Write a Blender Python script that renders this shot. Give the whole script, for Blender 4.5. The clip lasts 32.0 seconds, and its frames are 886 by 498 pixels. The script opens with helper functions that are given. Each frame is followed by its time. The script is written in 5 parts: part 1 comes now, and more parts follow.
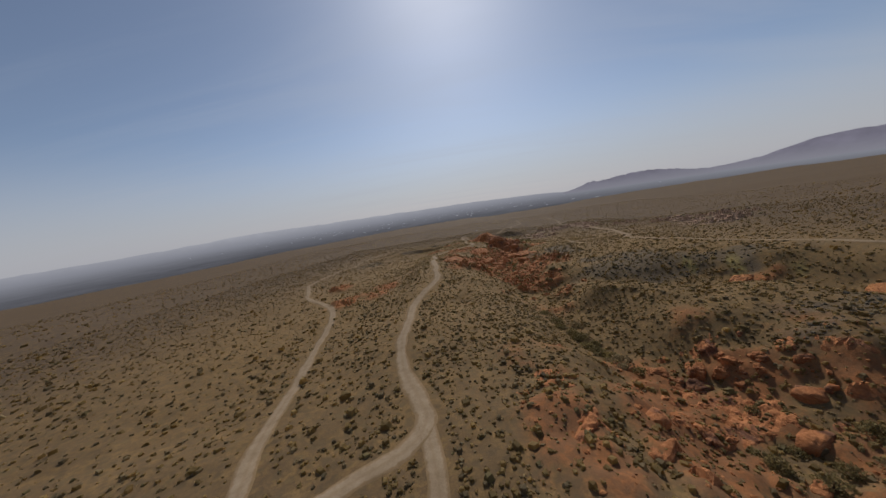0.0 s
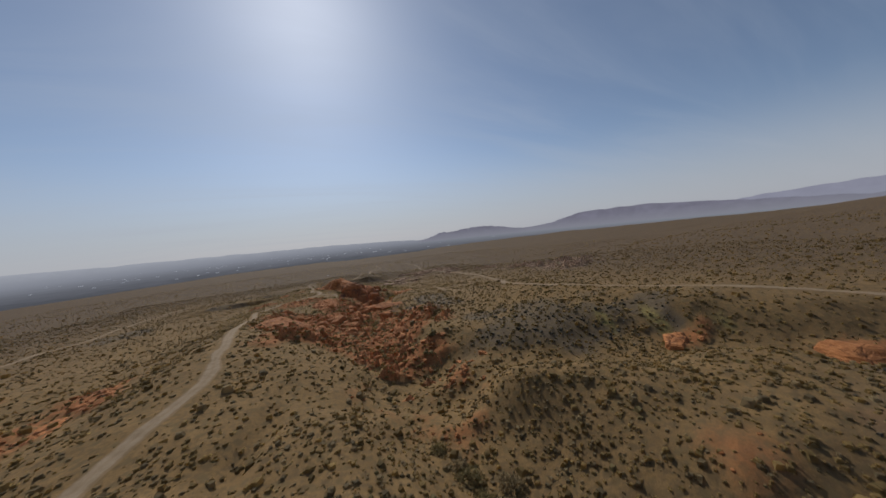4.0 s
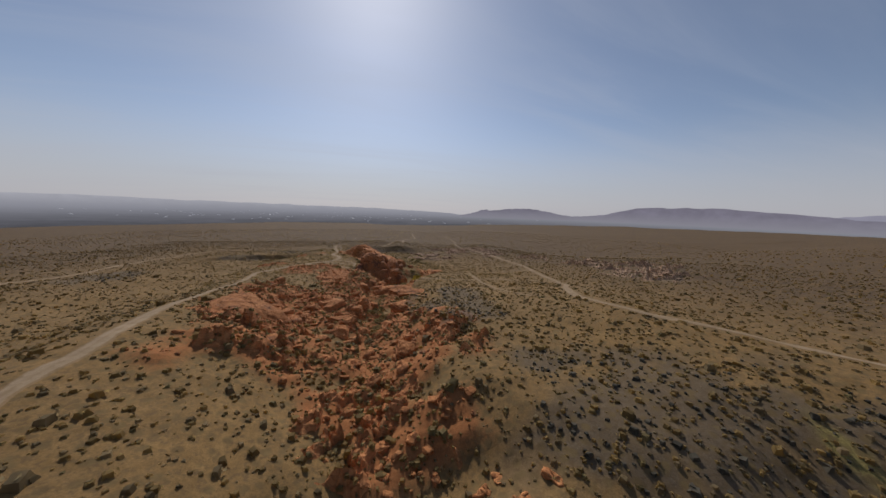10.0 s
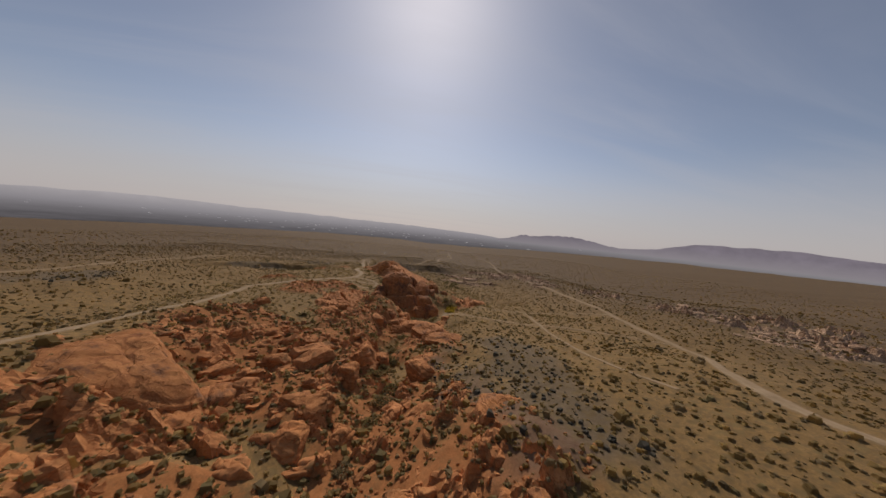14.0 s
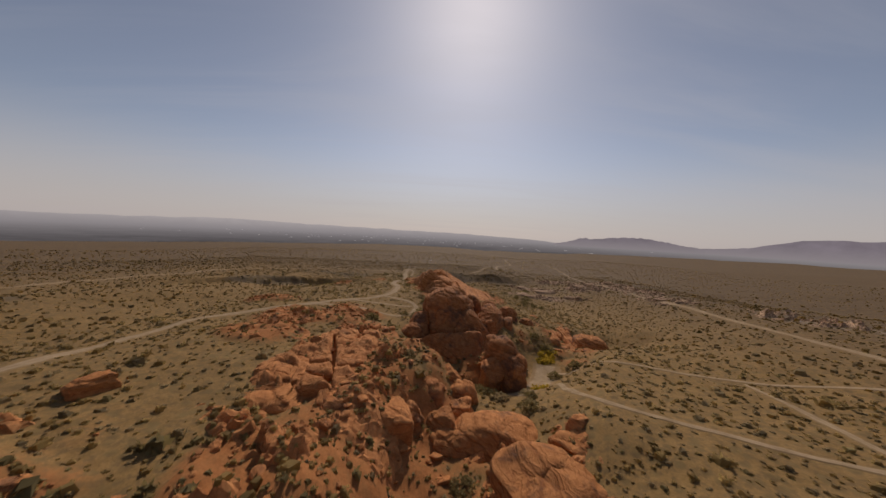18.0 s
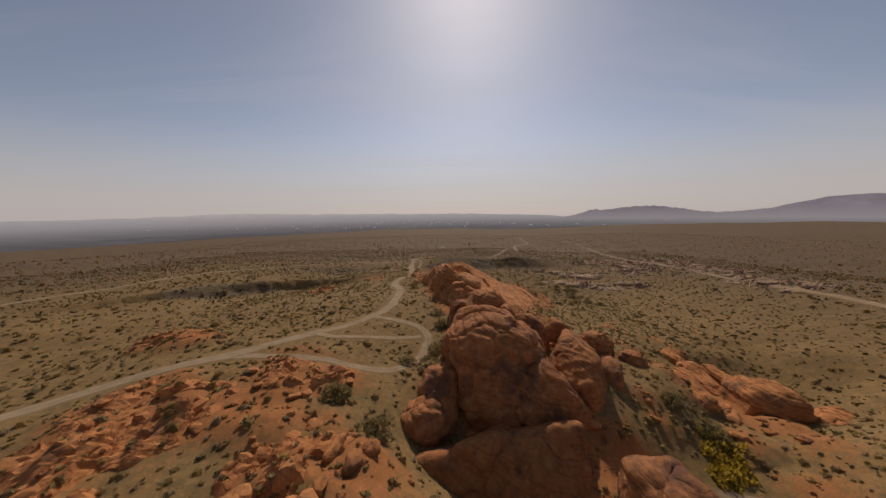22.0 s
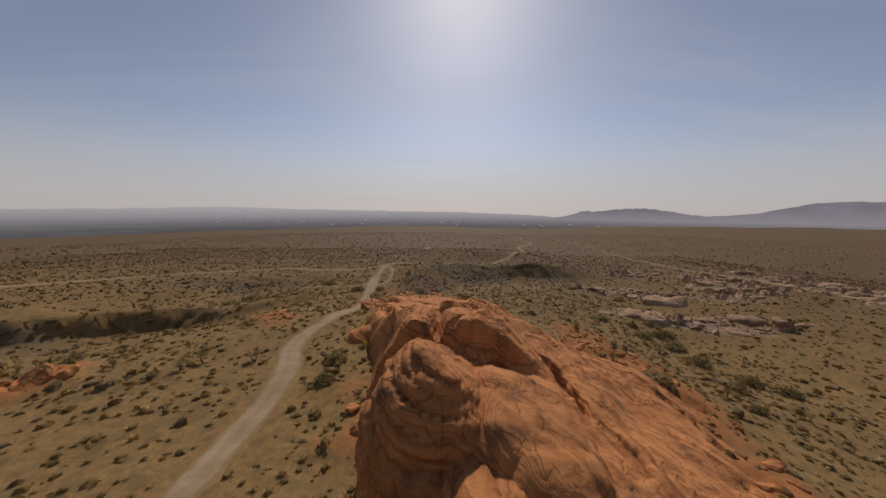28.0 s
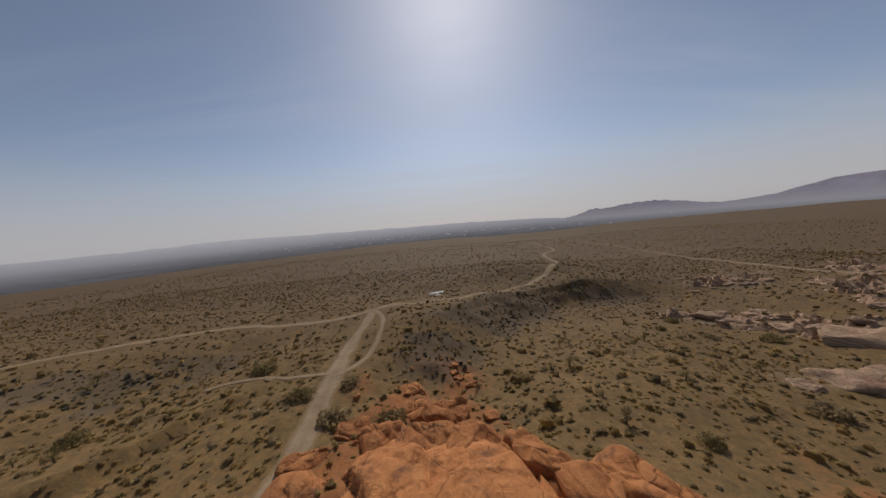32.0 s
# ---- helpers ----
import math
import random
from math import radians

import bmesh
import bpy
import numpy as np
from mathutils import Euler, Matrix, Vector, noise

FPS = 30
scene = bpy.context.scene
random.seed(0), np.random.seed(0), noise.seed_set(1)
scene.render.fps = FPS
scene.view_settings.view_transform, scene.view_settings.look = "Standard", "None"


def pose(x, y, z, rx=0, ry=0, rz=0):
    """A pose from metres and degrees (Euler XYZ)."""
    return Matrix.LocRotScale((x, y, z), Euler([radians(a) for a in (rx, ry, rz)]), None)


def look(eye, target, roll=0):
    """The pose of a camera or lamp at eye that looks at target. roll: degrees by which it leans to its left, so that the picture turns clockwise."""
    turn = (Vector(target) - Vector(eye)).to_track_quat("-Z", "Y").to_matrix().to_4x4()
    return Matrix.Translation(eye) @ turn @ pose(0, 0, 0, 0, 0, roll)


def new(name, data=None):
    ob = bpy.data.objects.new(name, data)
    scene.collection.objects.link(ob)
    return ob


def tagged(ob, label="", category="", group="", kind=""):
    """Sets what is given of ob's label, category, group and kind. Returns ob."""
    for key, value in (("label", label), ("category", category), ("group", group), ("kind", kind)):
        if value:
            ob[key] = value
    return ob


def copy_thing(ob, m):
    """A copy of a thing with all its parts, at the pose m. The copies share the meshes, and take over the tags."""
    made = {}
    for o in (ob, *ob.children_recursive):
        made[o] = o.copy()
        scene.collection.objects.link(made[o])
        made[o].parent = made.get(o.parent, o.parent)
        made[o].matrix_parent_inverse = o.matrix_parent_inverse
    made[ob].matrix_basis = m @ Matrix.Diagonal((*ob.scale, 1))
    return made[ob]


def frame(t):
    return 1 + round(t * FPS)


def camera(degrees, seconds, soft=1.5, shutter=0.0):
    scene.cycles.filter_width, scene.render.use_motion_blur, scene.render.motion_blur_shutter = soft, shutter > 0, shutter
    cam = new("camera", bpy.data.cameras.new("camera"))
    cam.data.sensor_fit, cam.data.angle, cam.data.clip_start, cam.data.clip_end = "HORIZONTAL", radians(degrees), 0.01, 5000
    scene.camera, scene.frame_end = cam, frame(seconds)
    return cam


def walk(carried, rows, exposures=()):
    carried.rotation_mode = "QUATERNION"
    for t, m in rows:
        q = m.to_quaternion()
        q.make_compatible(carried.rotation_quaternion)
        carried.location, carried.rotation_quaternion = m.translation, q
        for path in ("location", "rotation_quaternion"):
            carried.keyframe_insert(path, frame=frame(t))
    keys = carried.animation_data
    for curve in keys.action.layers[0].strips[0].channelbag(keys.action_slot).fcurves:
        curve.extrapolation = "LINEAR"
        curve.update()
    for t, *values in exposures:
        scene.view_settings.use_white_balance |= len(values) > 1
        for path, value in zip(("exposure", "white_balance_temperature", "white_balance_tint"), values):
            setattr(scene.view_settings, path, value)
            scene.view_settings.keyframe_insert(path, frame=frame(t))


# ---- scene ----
cam = camera(111.8, 32.0, 1.5, 0.25)
PATH = [
    (0, (0.00, 0.00, 25.00), (-0.050, 1.979, 24.714), -9.09),
    (0.5, (-0.42, 5.13, 23.96), (-0.405, 7.099, 23.622), -12.35),
    (1, (-0.64, 10.37, 22.66), (-0.512, 12.342, 22.344), -15.84),
    (1.5, (-0.40, 16.02, 21.75), (-0.112, 17.985, 21.499), -19.28),
    (2, (0.63, 21.76, 21.47), (1.099, 23.698, 21.259), -21.30),
    (2.5, (2.40, 27.44, 21.41), (3.023, 29.329, 21.199), -19.90),
    (3, (4.72, 32.80, 21.38), (5.450, 34.646, 21.132), -15.51),
    (3.5, (6.86, 37.73, 20.40), (7.673, 39.545, 20.172), -10.29),
    (4, (9.00, 42.32, 19.77), (9.874, 44.119, 19.661), -5.93),
    (4.5, (11.09, 46.38, 20.18), (12.000, 48.167, 20.202), -2.61),
    (6.5, (16.81, 58.61, 21.37), (17.664, 60.418, 21.330), 5.70),
    (7, (17.71, 60.90, 21.13), (18.527, 62.715, 20.961), 4.40),
    (7.5, (18.62, 62.89, 20.93), (19.403, 64.712, 20.681), 4.30),
    (8, (19.48, 64.84, 20.44), (20.230, 66.667, 20.170), 5.62),
    (8.5, (20.29, 66.95, 20.08), (21.008, 68.803, 19.829), 6.69),
    (9, (21.08, 69.18, 19.87), (21.751, 71.046, 19.607), 5.62),
    (9.5, (21.85, 71.61, 19.41), (22.497, 73.486, 19.131), 3.34),
    (10, (22.70, 74.31, 18.86), (23.329, 76.188, 18.594), 1.86),
    (10.5, (23.64, 77.37, 18.31), (24.249, 79.258, 18.076), 2.36),
    (11, (24.67, 80.77, 17.78), (25.260, 82.669, 17.586), 3.94),
    (11.5, (25.59, 84.45, 17.50), (26.152, 86.359, 17.322), 4.63),
    (12, (26.45, 88.49, 17.03), (26.978, 90.409, 16.845), 4.47),
    (12.5, (27.27, 92.95, 16.33), (27.769, 94.881, 16.175), 4.75),
    (13, (28.01, 97.74, 15.85), (28.472, 99.687, 15.722), 5.35),
    (13.5, (28.77, 102.66, 15.55), (29.200, 104.613, 15.429), 5.44),
    (15.5, (33.08, 129.17, 12.66), (33.350, 131.136, 12.398), 7.71),
    (16, (33.56, 135.89, 11.52), (33.786, 137.864, 11.264), 8.32),
    (16.5, (33.78, 142.47, 10.62), (33.957, 144.443, 10.384), 8.15),
    (17, (33.78, 148.88, 9.69), (33.909, 150.860, 9.472), 7.27),
    (17.5, (33.62, 155.06, 8.90), (33.706, 157.054, 8.724), 5.53),
    (18, (33.27, 161.02, 8.41), (33.323, 163.019, 8.297), 2.95),
    (18.5, (32.85, 166.49, 8.48), (32.887, 168.491, 8.395), 0.31),
    (19, (32.52, 171.41, 8.68), (32.543, 173.407, 8.574), -1.69),
    (19.5, (32.17, 176.28, 8.39), (32.196, 178.274, 8.252), -2.55),
    (20, (31.97, 180.94, 8.08), (32.003, 182.930, 7.926), -2.47),
    (20.5, (31.75, 185.39, 8.04), (31.787, 187.387, 7.864), -1.85),
    (21, (31.56, 189.45, 7.79), (31.584, 191.443, 7.578), -1.31),
    (21.5, (31.41, 193.77, 7.21), (31.415, 195.755, 6.984), -1.05),
    (22, (31.28, 198.10, 6.93), (31.284, 200.085, 6.694), -0.99),
    (22.5, (31.24, 202.40, 6.84), (31.271, 204.387, 6.581), -0.89),
    (23, (31.22, 206.73, 6.32), (31.294, 208.709, 6.026), -1.21),
    (23.5, (31.17, 211.08, 5.76), (31.287, 213.058, 5.465), -2.17),
    (24, (31.28, 215.63, 5.45), (31.434, 217.606, 5.166), -3.40),
    (24.5, (31.45, 220.19, 5.36), (31.639, 222.161, 5.085), -3.84),
    (25, (31.76, 224.76, 5.13), (31.956, 226.725, 4.836), -2.80),
    (25.5, (32.18, 229.35, 4.68), (32.376, 231.322, 4.375), -0.25),
    (27.5, (32.54, 249.87, 1.64), (32.603, 251.849, 1.381), 1.39),
    (28, (32.75, 255.35, 1.19), (32.816, 257.332, 0.944), 0.41),
    (28.5, (32.98, 260.71, 0.38), (33.047, 262.698, 0.160), 0.56),
    (29, (33.06, 265.90, -0.17), (33.133, 267.893, -0.335), 1.16),
    (29.5, (33.20, 270.85, -0.14), (33.255, 272.848, -0.260), 1.75),
    (30, (33.12, 275.45, 0.18), (33.130, 277.443, 0.048), 1.57),
    (30.5, (32.93, 279.75, 0.19), (32.909, 281.741, 0.029), 0.60),
    (31, (32.76, 283.99, 0.20), (32.740, 285.981, 0.029), -0.57),
    (31.5, (32.58, 288.09, 0.27), (32.565, 290.080, 0.102), -2.30),
    (32, (32.43, 292.10, 0.38), (32.438, 294.094, 0.217), -5.24),
]
EXPOSURES = [(0, -0.1, 5950, 10), (1, 0.02, 5950, 10), (2, 0.0, 6000, 10), (3, -0.2, 5950, 10), (4, -0.1, 5800, 8), (7, -0.08, 5850, 10), (9, -0.03, 5900, 11), (11, -0.02, 6200, 12.5), (13, -0.06, 6550, 14), (16, -0.04, 6800, 15), (19, -0.1, 6950, 16.5), (22, -0.06, 6950, 16.5), (25, 0.03, 6650, 14), (28, -0.02, 6600, 14), (30, -0.08, 6750, 15), (32, -0.1, 6250, 12)]
walk(cam, [(t, look(eye, target, roll)) for t, eye, target, roll in PATH], EXPOSURES)

# ---- sky and sun ----
SUN_ELEVATION, SUN_BEARING = 37.0, 5.0
world = bpy.data.worlds.new("desert_sky")
scene.world = world
world.use_nodes = True
wt = world.node_tree
sky = wt.nodes.new("ShaderNodeTexSky")
sky.sky_type = "NISHITA"
sky.sun_disc = False
sky.sun_elevation, sky.sun_rotation = radians(SUN_ELEVATION), radians(SUN_BEARING)
sky.altitude, sky.air_density, sky.dust_density, sky.ozone_density = 900, 1.0, 1.1, 1.5
pale = wt.nodes.new("ShaderNodeHueSaturation")
pale.inputs["Saturation"].default_value = 0.72
wt.links.new(sky.outputs["Color"], pale.inputs["Color"])
tint = wt.nodes.new("ShaderNodeMix")
tint.data_type, tint.blend_type = "RGBA", "MULTIPLY"
tint.inputs[0].default_value, tint.inputs[7].default_value = 1.0, (0.97, 1.0, 1.04, 1)
wt.links.new(pale.outputs["Color"], tint.inputs[6])
# dusty air: the sky pales to a soft grey towards the horizon, all the way round
where = wt.nodes.new("ShaderNodeTexCoord")
up = wt.nodes.new("ShaderNodeSeparateXYZ")
wt.links.new(where.outputs["Generated"], up.inputs[0])
dust = wt.nodes.new("ShaderNodeMapRange")
dust.interpolation_type = "SMOOTHSTEP"
for key, value in (("From Min", 0.0), ("From Max", 0.27), ("To Min", 0.82), ("To Max", 0.0)):
    dust.inputs[key].default_value = value
wt.links.new(up.outputs["Z"], dust.inputs["Value"])
air = wt.nodes.new("ShaderNodeMix")
air.data_type = "RGBA"
air.inputs[7].default_value = (6.8, 6.45, 6.5, 1)
wt.links.new(dust.outputs["Result"], air.inputs[0])
# thin high cloud in long faint streaks
lift = wt.nodes.new("ShaderNodeMath")
lift.operation = "ADD"
lift.inputs[1].default_value = 0.12
wt.links.new(up.outputs["Z"], lift.inputs[0])
flat = wt.nodes.new("ShaderNodeVectorMath")
flat.operation = "DIVIDE"
level = wt.nodes.new("ShaderNodeCombineXYZ")
for key in "XYZ":
    wt.links.new(lift.outputs[0], level.inputs[key])
wt.links.new(where.outputs["Generated"], flat.inputs[0])
wt.links.new(level.outputs[0], flat.inputs[1])
drift = wt.nodes.new("ShaderNodeMapping")
drift.inputs["Rotation"].default_value = (0, 0, radians(24))
drift.inputs["Scale"].default_value = (0.32, 1.5, 0.0)
wt.links.new(flat.outputs[0], drift.inputs["Vector"])
streaks = wt.nodes.new("ShaderNodeTexNoise")
streaks.inputs["Scale"].default_value, streaks.inputs["Detail"].default_value, streaks.inputs["Roughness"].default_value = 1.3, 6, 0.55
streaks.inputs["Distortion"].default_value = 0.6
wt.links.new(drift.outputs[0], streaks.inputs["Vector"])
thin = wt.nodes.new("ShaderNodeMapRange")
thin.interpolation_type = "SMOOTHSTEP"
for key, value in (("From Min", 0.42), ("From Max", 0.75), ("To Min", 0.0), ("To Max", 0.22)):
    thin.inputs[key].default_value = value
wt.links.new(streaks.outputs["Fac"], thin.inputs["Value"])
veil = wt.nodes.new("ShaderNodeMix")
veil.data_type = "RGBA"
veil.inputs[7].default_value = (7.0, 7.2, 7.7, 1)
wt.links.new(thin.outputs["Result"], veil.inputs[0])
wt.links.new(tint.outputs[2], veil.inputs[6])
wt.links.new(veil.outputs[2], air.inputs[6])
wt.links.new(air.outputs[2], wt.nodes["Background"].inputs["Color"])
wt.nodes["Background"].inputs["Strength"].default_value = 0.066

lamp = bpy.data.lights.new("sun", "SUN")
lamp.energy, lamp.angle, lamp.color = 2.9, radians(0.7), (1.0, 0.93, 0.82)
sun = new("sun", lamp)
be, el = radians(SUN_BEARING), radians(SUN_ELEVATION)
sun.matrix_world = look((200 * math.sin(be), 300, 250), (200 * math.sin(be) - 50 * math.sin(be) * math.cos(el), 300 - 50 * math.cos(be) * math.cos(el), 250 - 50 * math.sin(el)))

# ---- materials ----
def nodes_of(name, rough=0.9, metal=0.0, spec=0.25):
    m = bpy.data.materials.new(name)
    m.use_nodes = True
    b = m.node_tree.nodes["Principled BSDF"]
    b.inputs["Roughness"].default_value = rough
    b.inputs["Metallic"].default_value = metal
    b.inputs["Specular IOR Level"].default_value = spec
    return m, m.node_tree, b


def noise_node(nt, scale, detail=4.0, rough=0.6, kind="noise", stretch=None, coord="pos", shift=0.0):
    g = nt.nodes.new("ShaderNodeNewGeometry") if coord == "pos" else nt.nodes.new("ShaderNodeTexCoord")
    src = g.outputs["Position"] if coord == "pos" else g.outputs["Object"]
    if stretch or shift:
        mp = nt.nodes.new("ShaderNodeMapping")
        mp.inputs["Scale"].default_value = stretch or (1, 1, 1)
        mp.inputs["Location"].default_value = (shift, shift * 0.7, shift * 0.3)
        nt.links.new(src, mp.inputs["Vector"])
        src = mp.outputs["Vector"]
    if kind == "noise":
        n = nt.nodes.new("ShaderNodeTexNoise")
        n.inputs["Scale"].default_value, n.inputs["Detail"].default_value, n.inputs["Roughness"].default_value = scale, detail, rough
        out = n.outputs["Fac"]
    else:
        n = nt.nodes.new("ShaderNodeTexVoronoi")
        n.feature = kind
        n.inputs["Scale"].default_value = scale
        out = n.outputs["Distance"]
    nt.links.new(src, n.inputs["Vector"])
    return out


def ramp(nt, src, *stops):
    r = nt.nodes.new("ShaderNodeValToRGB")
    e = r.color_ramp.elements
    while len(e) < len(stops):
        e.new(0.5)
    for k, (p, c) in zip(e, stops):
        k.position, k.color = p, (*c, 1) if len(c) == 3 else c
    nt.links.new(src, r.inputs["Fac"])
    return r.outputs["Color"]


def mix(nt, fac, a, b, mode="MIX"):
    n = nt.nodes.new("ShaderNodeMix")
    n.data_type, n.blend_type = "RGBA", mode
    for key, v in (("Factor", fac), ("A", a), ("B", b)):
        sock = next(s for s in n.inputs if s.name == key and (s.type == "RGBA" or (key == "Factor" and s.type == "VALUE")))
        if isinstance(v, (int, float)):
            sock.default_value = v
        elif isinstance(v, tuple):
            sock.default_value = (*v, 1)
        else:
            nt.links.new(v, sock)
    return next(s for s in n.outputs if s.type == "RGBA")


def maths(nt, op, a, b=0.0):
    n = nt.nodes.new("ShaderNodeMath")
    n.operation = op
    for s, v in zip(n.inputs, (a, b)):
        if isinstance(v, (int, float)):
            s.default_value = v
        else:
            nt.links.new(v, s)
    return n.outputs[0]


def bump(nt, b, src, strength=0.5, dist=0.1):
    n = nt.nodes.new("ShaderNodeBump")
    n.inputs["Strength"].default_value, n.inputs["Distance"].default_value = strength, dist
    nt.links.new(src, n.inputs["Height"])
    nt.links.new(n.outputs["Normal"], b.inputs["Normal"])


def attribute(nt, name):
    a = nt.nodes.new("ShaderNodeAttribute")
    a.attribute_name = name
    return a.outputs["Fac"]

# ---- the lie of the land ----
def lattice(ix, iy, iz, seed):
    h = (ix * 374761393 + iy * 668265263 + iz * 2147483647 + seed * 1274126177) & 0xFFFFFFFF
    h = ((h ^ (h >> 13)) * 1274126177) & 0xFFFFFFFF
    return ((h ^ (h >> 16)) & 0xFFFF) / 32767.5 - 1.0


def vnoise(x, y, z=0.0, seed=0):
    """Smooth value noise in -1..1 on arrays."""
    x, y, z = np.broadcast_arrays(np.asarray(x, float), np.asarray(y, float), np.asarray(z, float))
    i, j, k = (np.floor(v).astype(np.int64) for v in (x, y, z))
    u, v, w = (a - b for a, b in ((x, i), (y, j), (z, k)))
    u, v, w = (a * a * a * (a * (a * 6 - 15) + 10) for a in (u, v, w))
    out = 0
    for di in (0, 1):
        for dj in (0, 1):
            for dk in (0, 1):
                out = out + (u if di else 1 - u) * (v if dj else 1 - v) * (w if dk else 1 - w) * lattice(i + di, j + dj, k + dk, seed)
    return out


def fbm(x, y, z=0.0, octaves=4, seed=0, gain=0.5):
    out, amp = 0.0, 1.0
    for o in range(octaves):
        out = out + amp * vnoise(np.asarray(x) * 2.0**o, np.asarray(y) * 2.0**o, np.asarray(z) * 2.0**o, seed + o)
        amp *= gain
    return out


def ease(a, b, v):
    t = np.clip((v - a) / (b - a), 0, 1)
    return t * t * (3 - 2 * t)


def knoll(X, Y, x, y, h, rx, ry, turn=0.0):
    c, s = math.cos(radians(turn)), math.sin(radians(turn))
    u, v = ((X - x) * c + (Y - y) * s) / rx, (-(X - x) * s + (Y - y) * c) / ry
    return h * np.exp(-(u * u + v * v))


def near_line(X, Y, pts):
    """Distance to a polyline, and the share of its third and further columns at the nearest place."""
    pts = np.array(pts, float)
    best, vals = np.full(np.shape(X), 1e9), np.zeros((*np.shape(X), pts.shape[1] - 2))
    for a, b in zip(pts[:-1], pts[1:]):
        d = b[:2] - a[:2]
        t = np.clip(((X - a[0]) * d[0] + (Y - a[1]) * d[1]) / (d @ d), 0, 1)
        dist = np.hypot(X - a[0] - t * d[0], Y - a[1] - t * d[1])
        near = dist < best
        best = np.where(near, dist, best)
        for c in range(vals.shape[-1]):
            vals[..., c] = np.where(near, a[2 + c] + t * (b[2 + c] - a[2 + c]), vals[..., c])
    return best, vals


# dry washes: x, y, depth, half width
MAIN_WASH = [(58, -30, 9, 18), (38, 12, 10.5, 20), (34, 34, 10, 17), (30, 50, 9, 13), (24, 78, 5.5, 11), (26, 118, 5, 11), (30, 142, 5.5, 10.5),
             (35, 164, 6.8, 11.5), (36, 180, 7.6, 12), (38, 193, 7.4, 10.5), (43, 207, 6.5, 9), (56, 219, 7, 8), (68, 232, 5, 8), (82, 243, 5, 12)]
SIDE_WASH = [(34, 92, 4, 9), (52, 80, 4.5, 10), (72, 73, 5.2, 11), (84, 53, 5, 11), (104, 36, 5, 12), (150, 10, 4, 15)]
BROAD_WASH = [(60, 190, 1, 22), (78, 235, 5, 26), (88, 270, 8.5, 32), (92, 310, 9, 36), (96, 350, 7.5, 32), (104, 395, 6, 32), (130, 450, 5, 40), (170, 540, 4, 60)]
LEFT_WASH = [(-40, 40, 1.5, 10), (-30, 100, 1.2, 10), (-27, 140, 2, 14), (-30, 200, 2.4, 16), (-24, 270, 2.0, 16), (-10, 330, 3, 14), (20, 380, 2, 14), (60, 400, 2.5, 16)]

# cut banks and a narrow gully: x, y, depth
WEST_BANK = [(-60, 258, 0.2), (-52, 270, 1.0), (-42, 283, 1.7), (-33, 296, 2.2), (-25, 307, 2.4), (-16, 313, 2.4), (-9, 312, 2.2), (-5, 308, 1.2), (-1, 312, 1.4), (3, 318, 1.5), (6, 325, 0.9), (9, 333, 0.2)]
EAST_BANK = [(20, 326, 0.3), (27, 338, 2.2), (35, 352, 3.4), (46, 369, 4.0), (62, 385, 4.2), (80, 392, 3.0), (98, 396, 1.2), (112, 404, 0.2)]
NORTH_BANK = [(0, 73, 0.3), (1.3, 78, 0.9), (3, 83, 0.9), (5, 92, 0.4), (6, 97, 0.1)]


def right_of(X, Y, pts):
    """1 on the right of a polyline that is walked from its start, -1 on its left."""
    pts = np.array(pts, float)[:, :2]
    best, side = np.full(np.shape(X), 1e9), np.ones(np.shape(X))
    for a, b in zip(pts[:-1], pts[1:]):
        e = b - a
        t = np.clip(((X - a[0]) * e[0] + (Y - a[1]) * e[1]) / (e @ e), 0, 1)
        dist = np.hypot(X - a[0] - t * e[0], Y - a[1] - t * e[1])
        turn = e[0] * (Y - a[1]) - e[1] * (X - a[0])
        side = np.where(dist < best, np.where(turn > 0, -1.0, 1.0), side)
        best = np.minimum(best, dist)
    return side


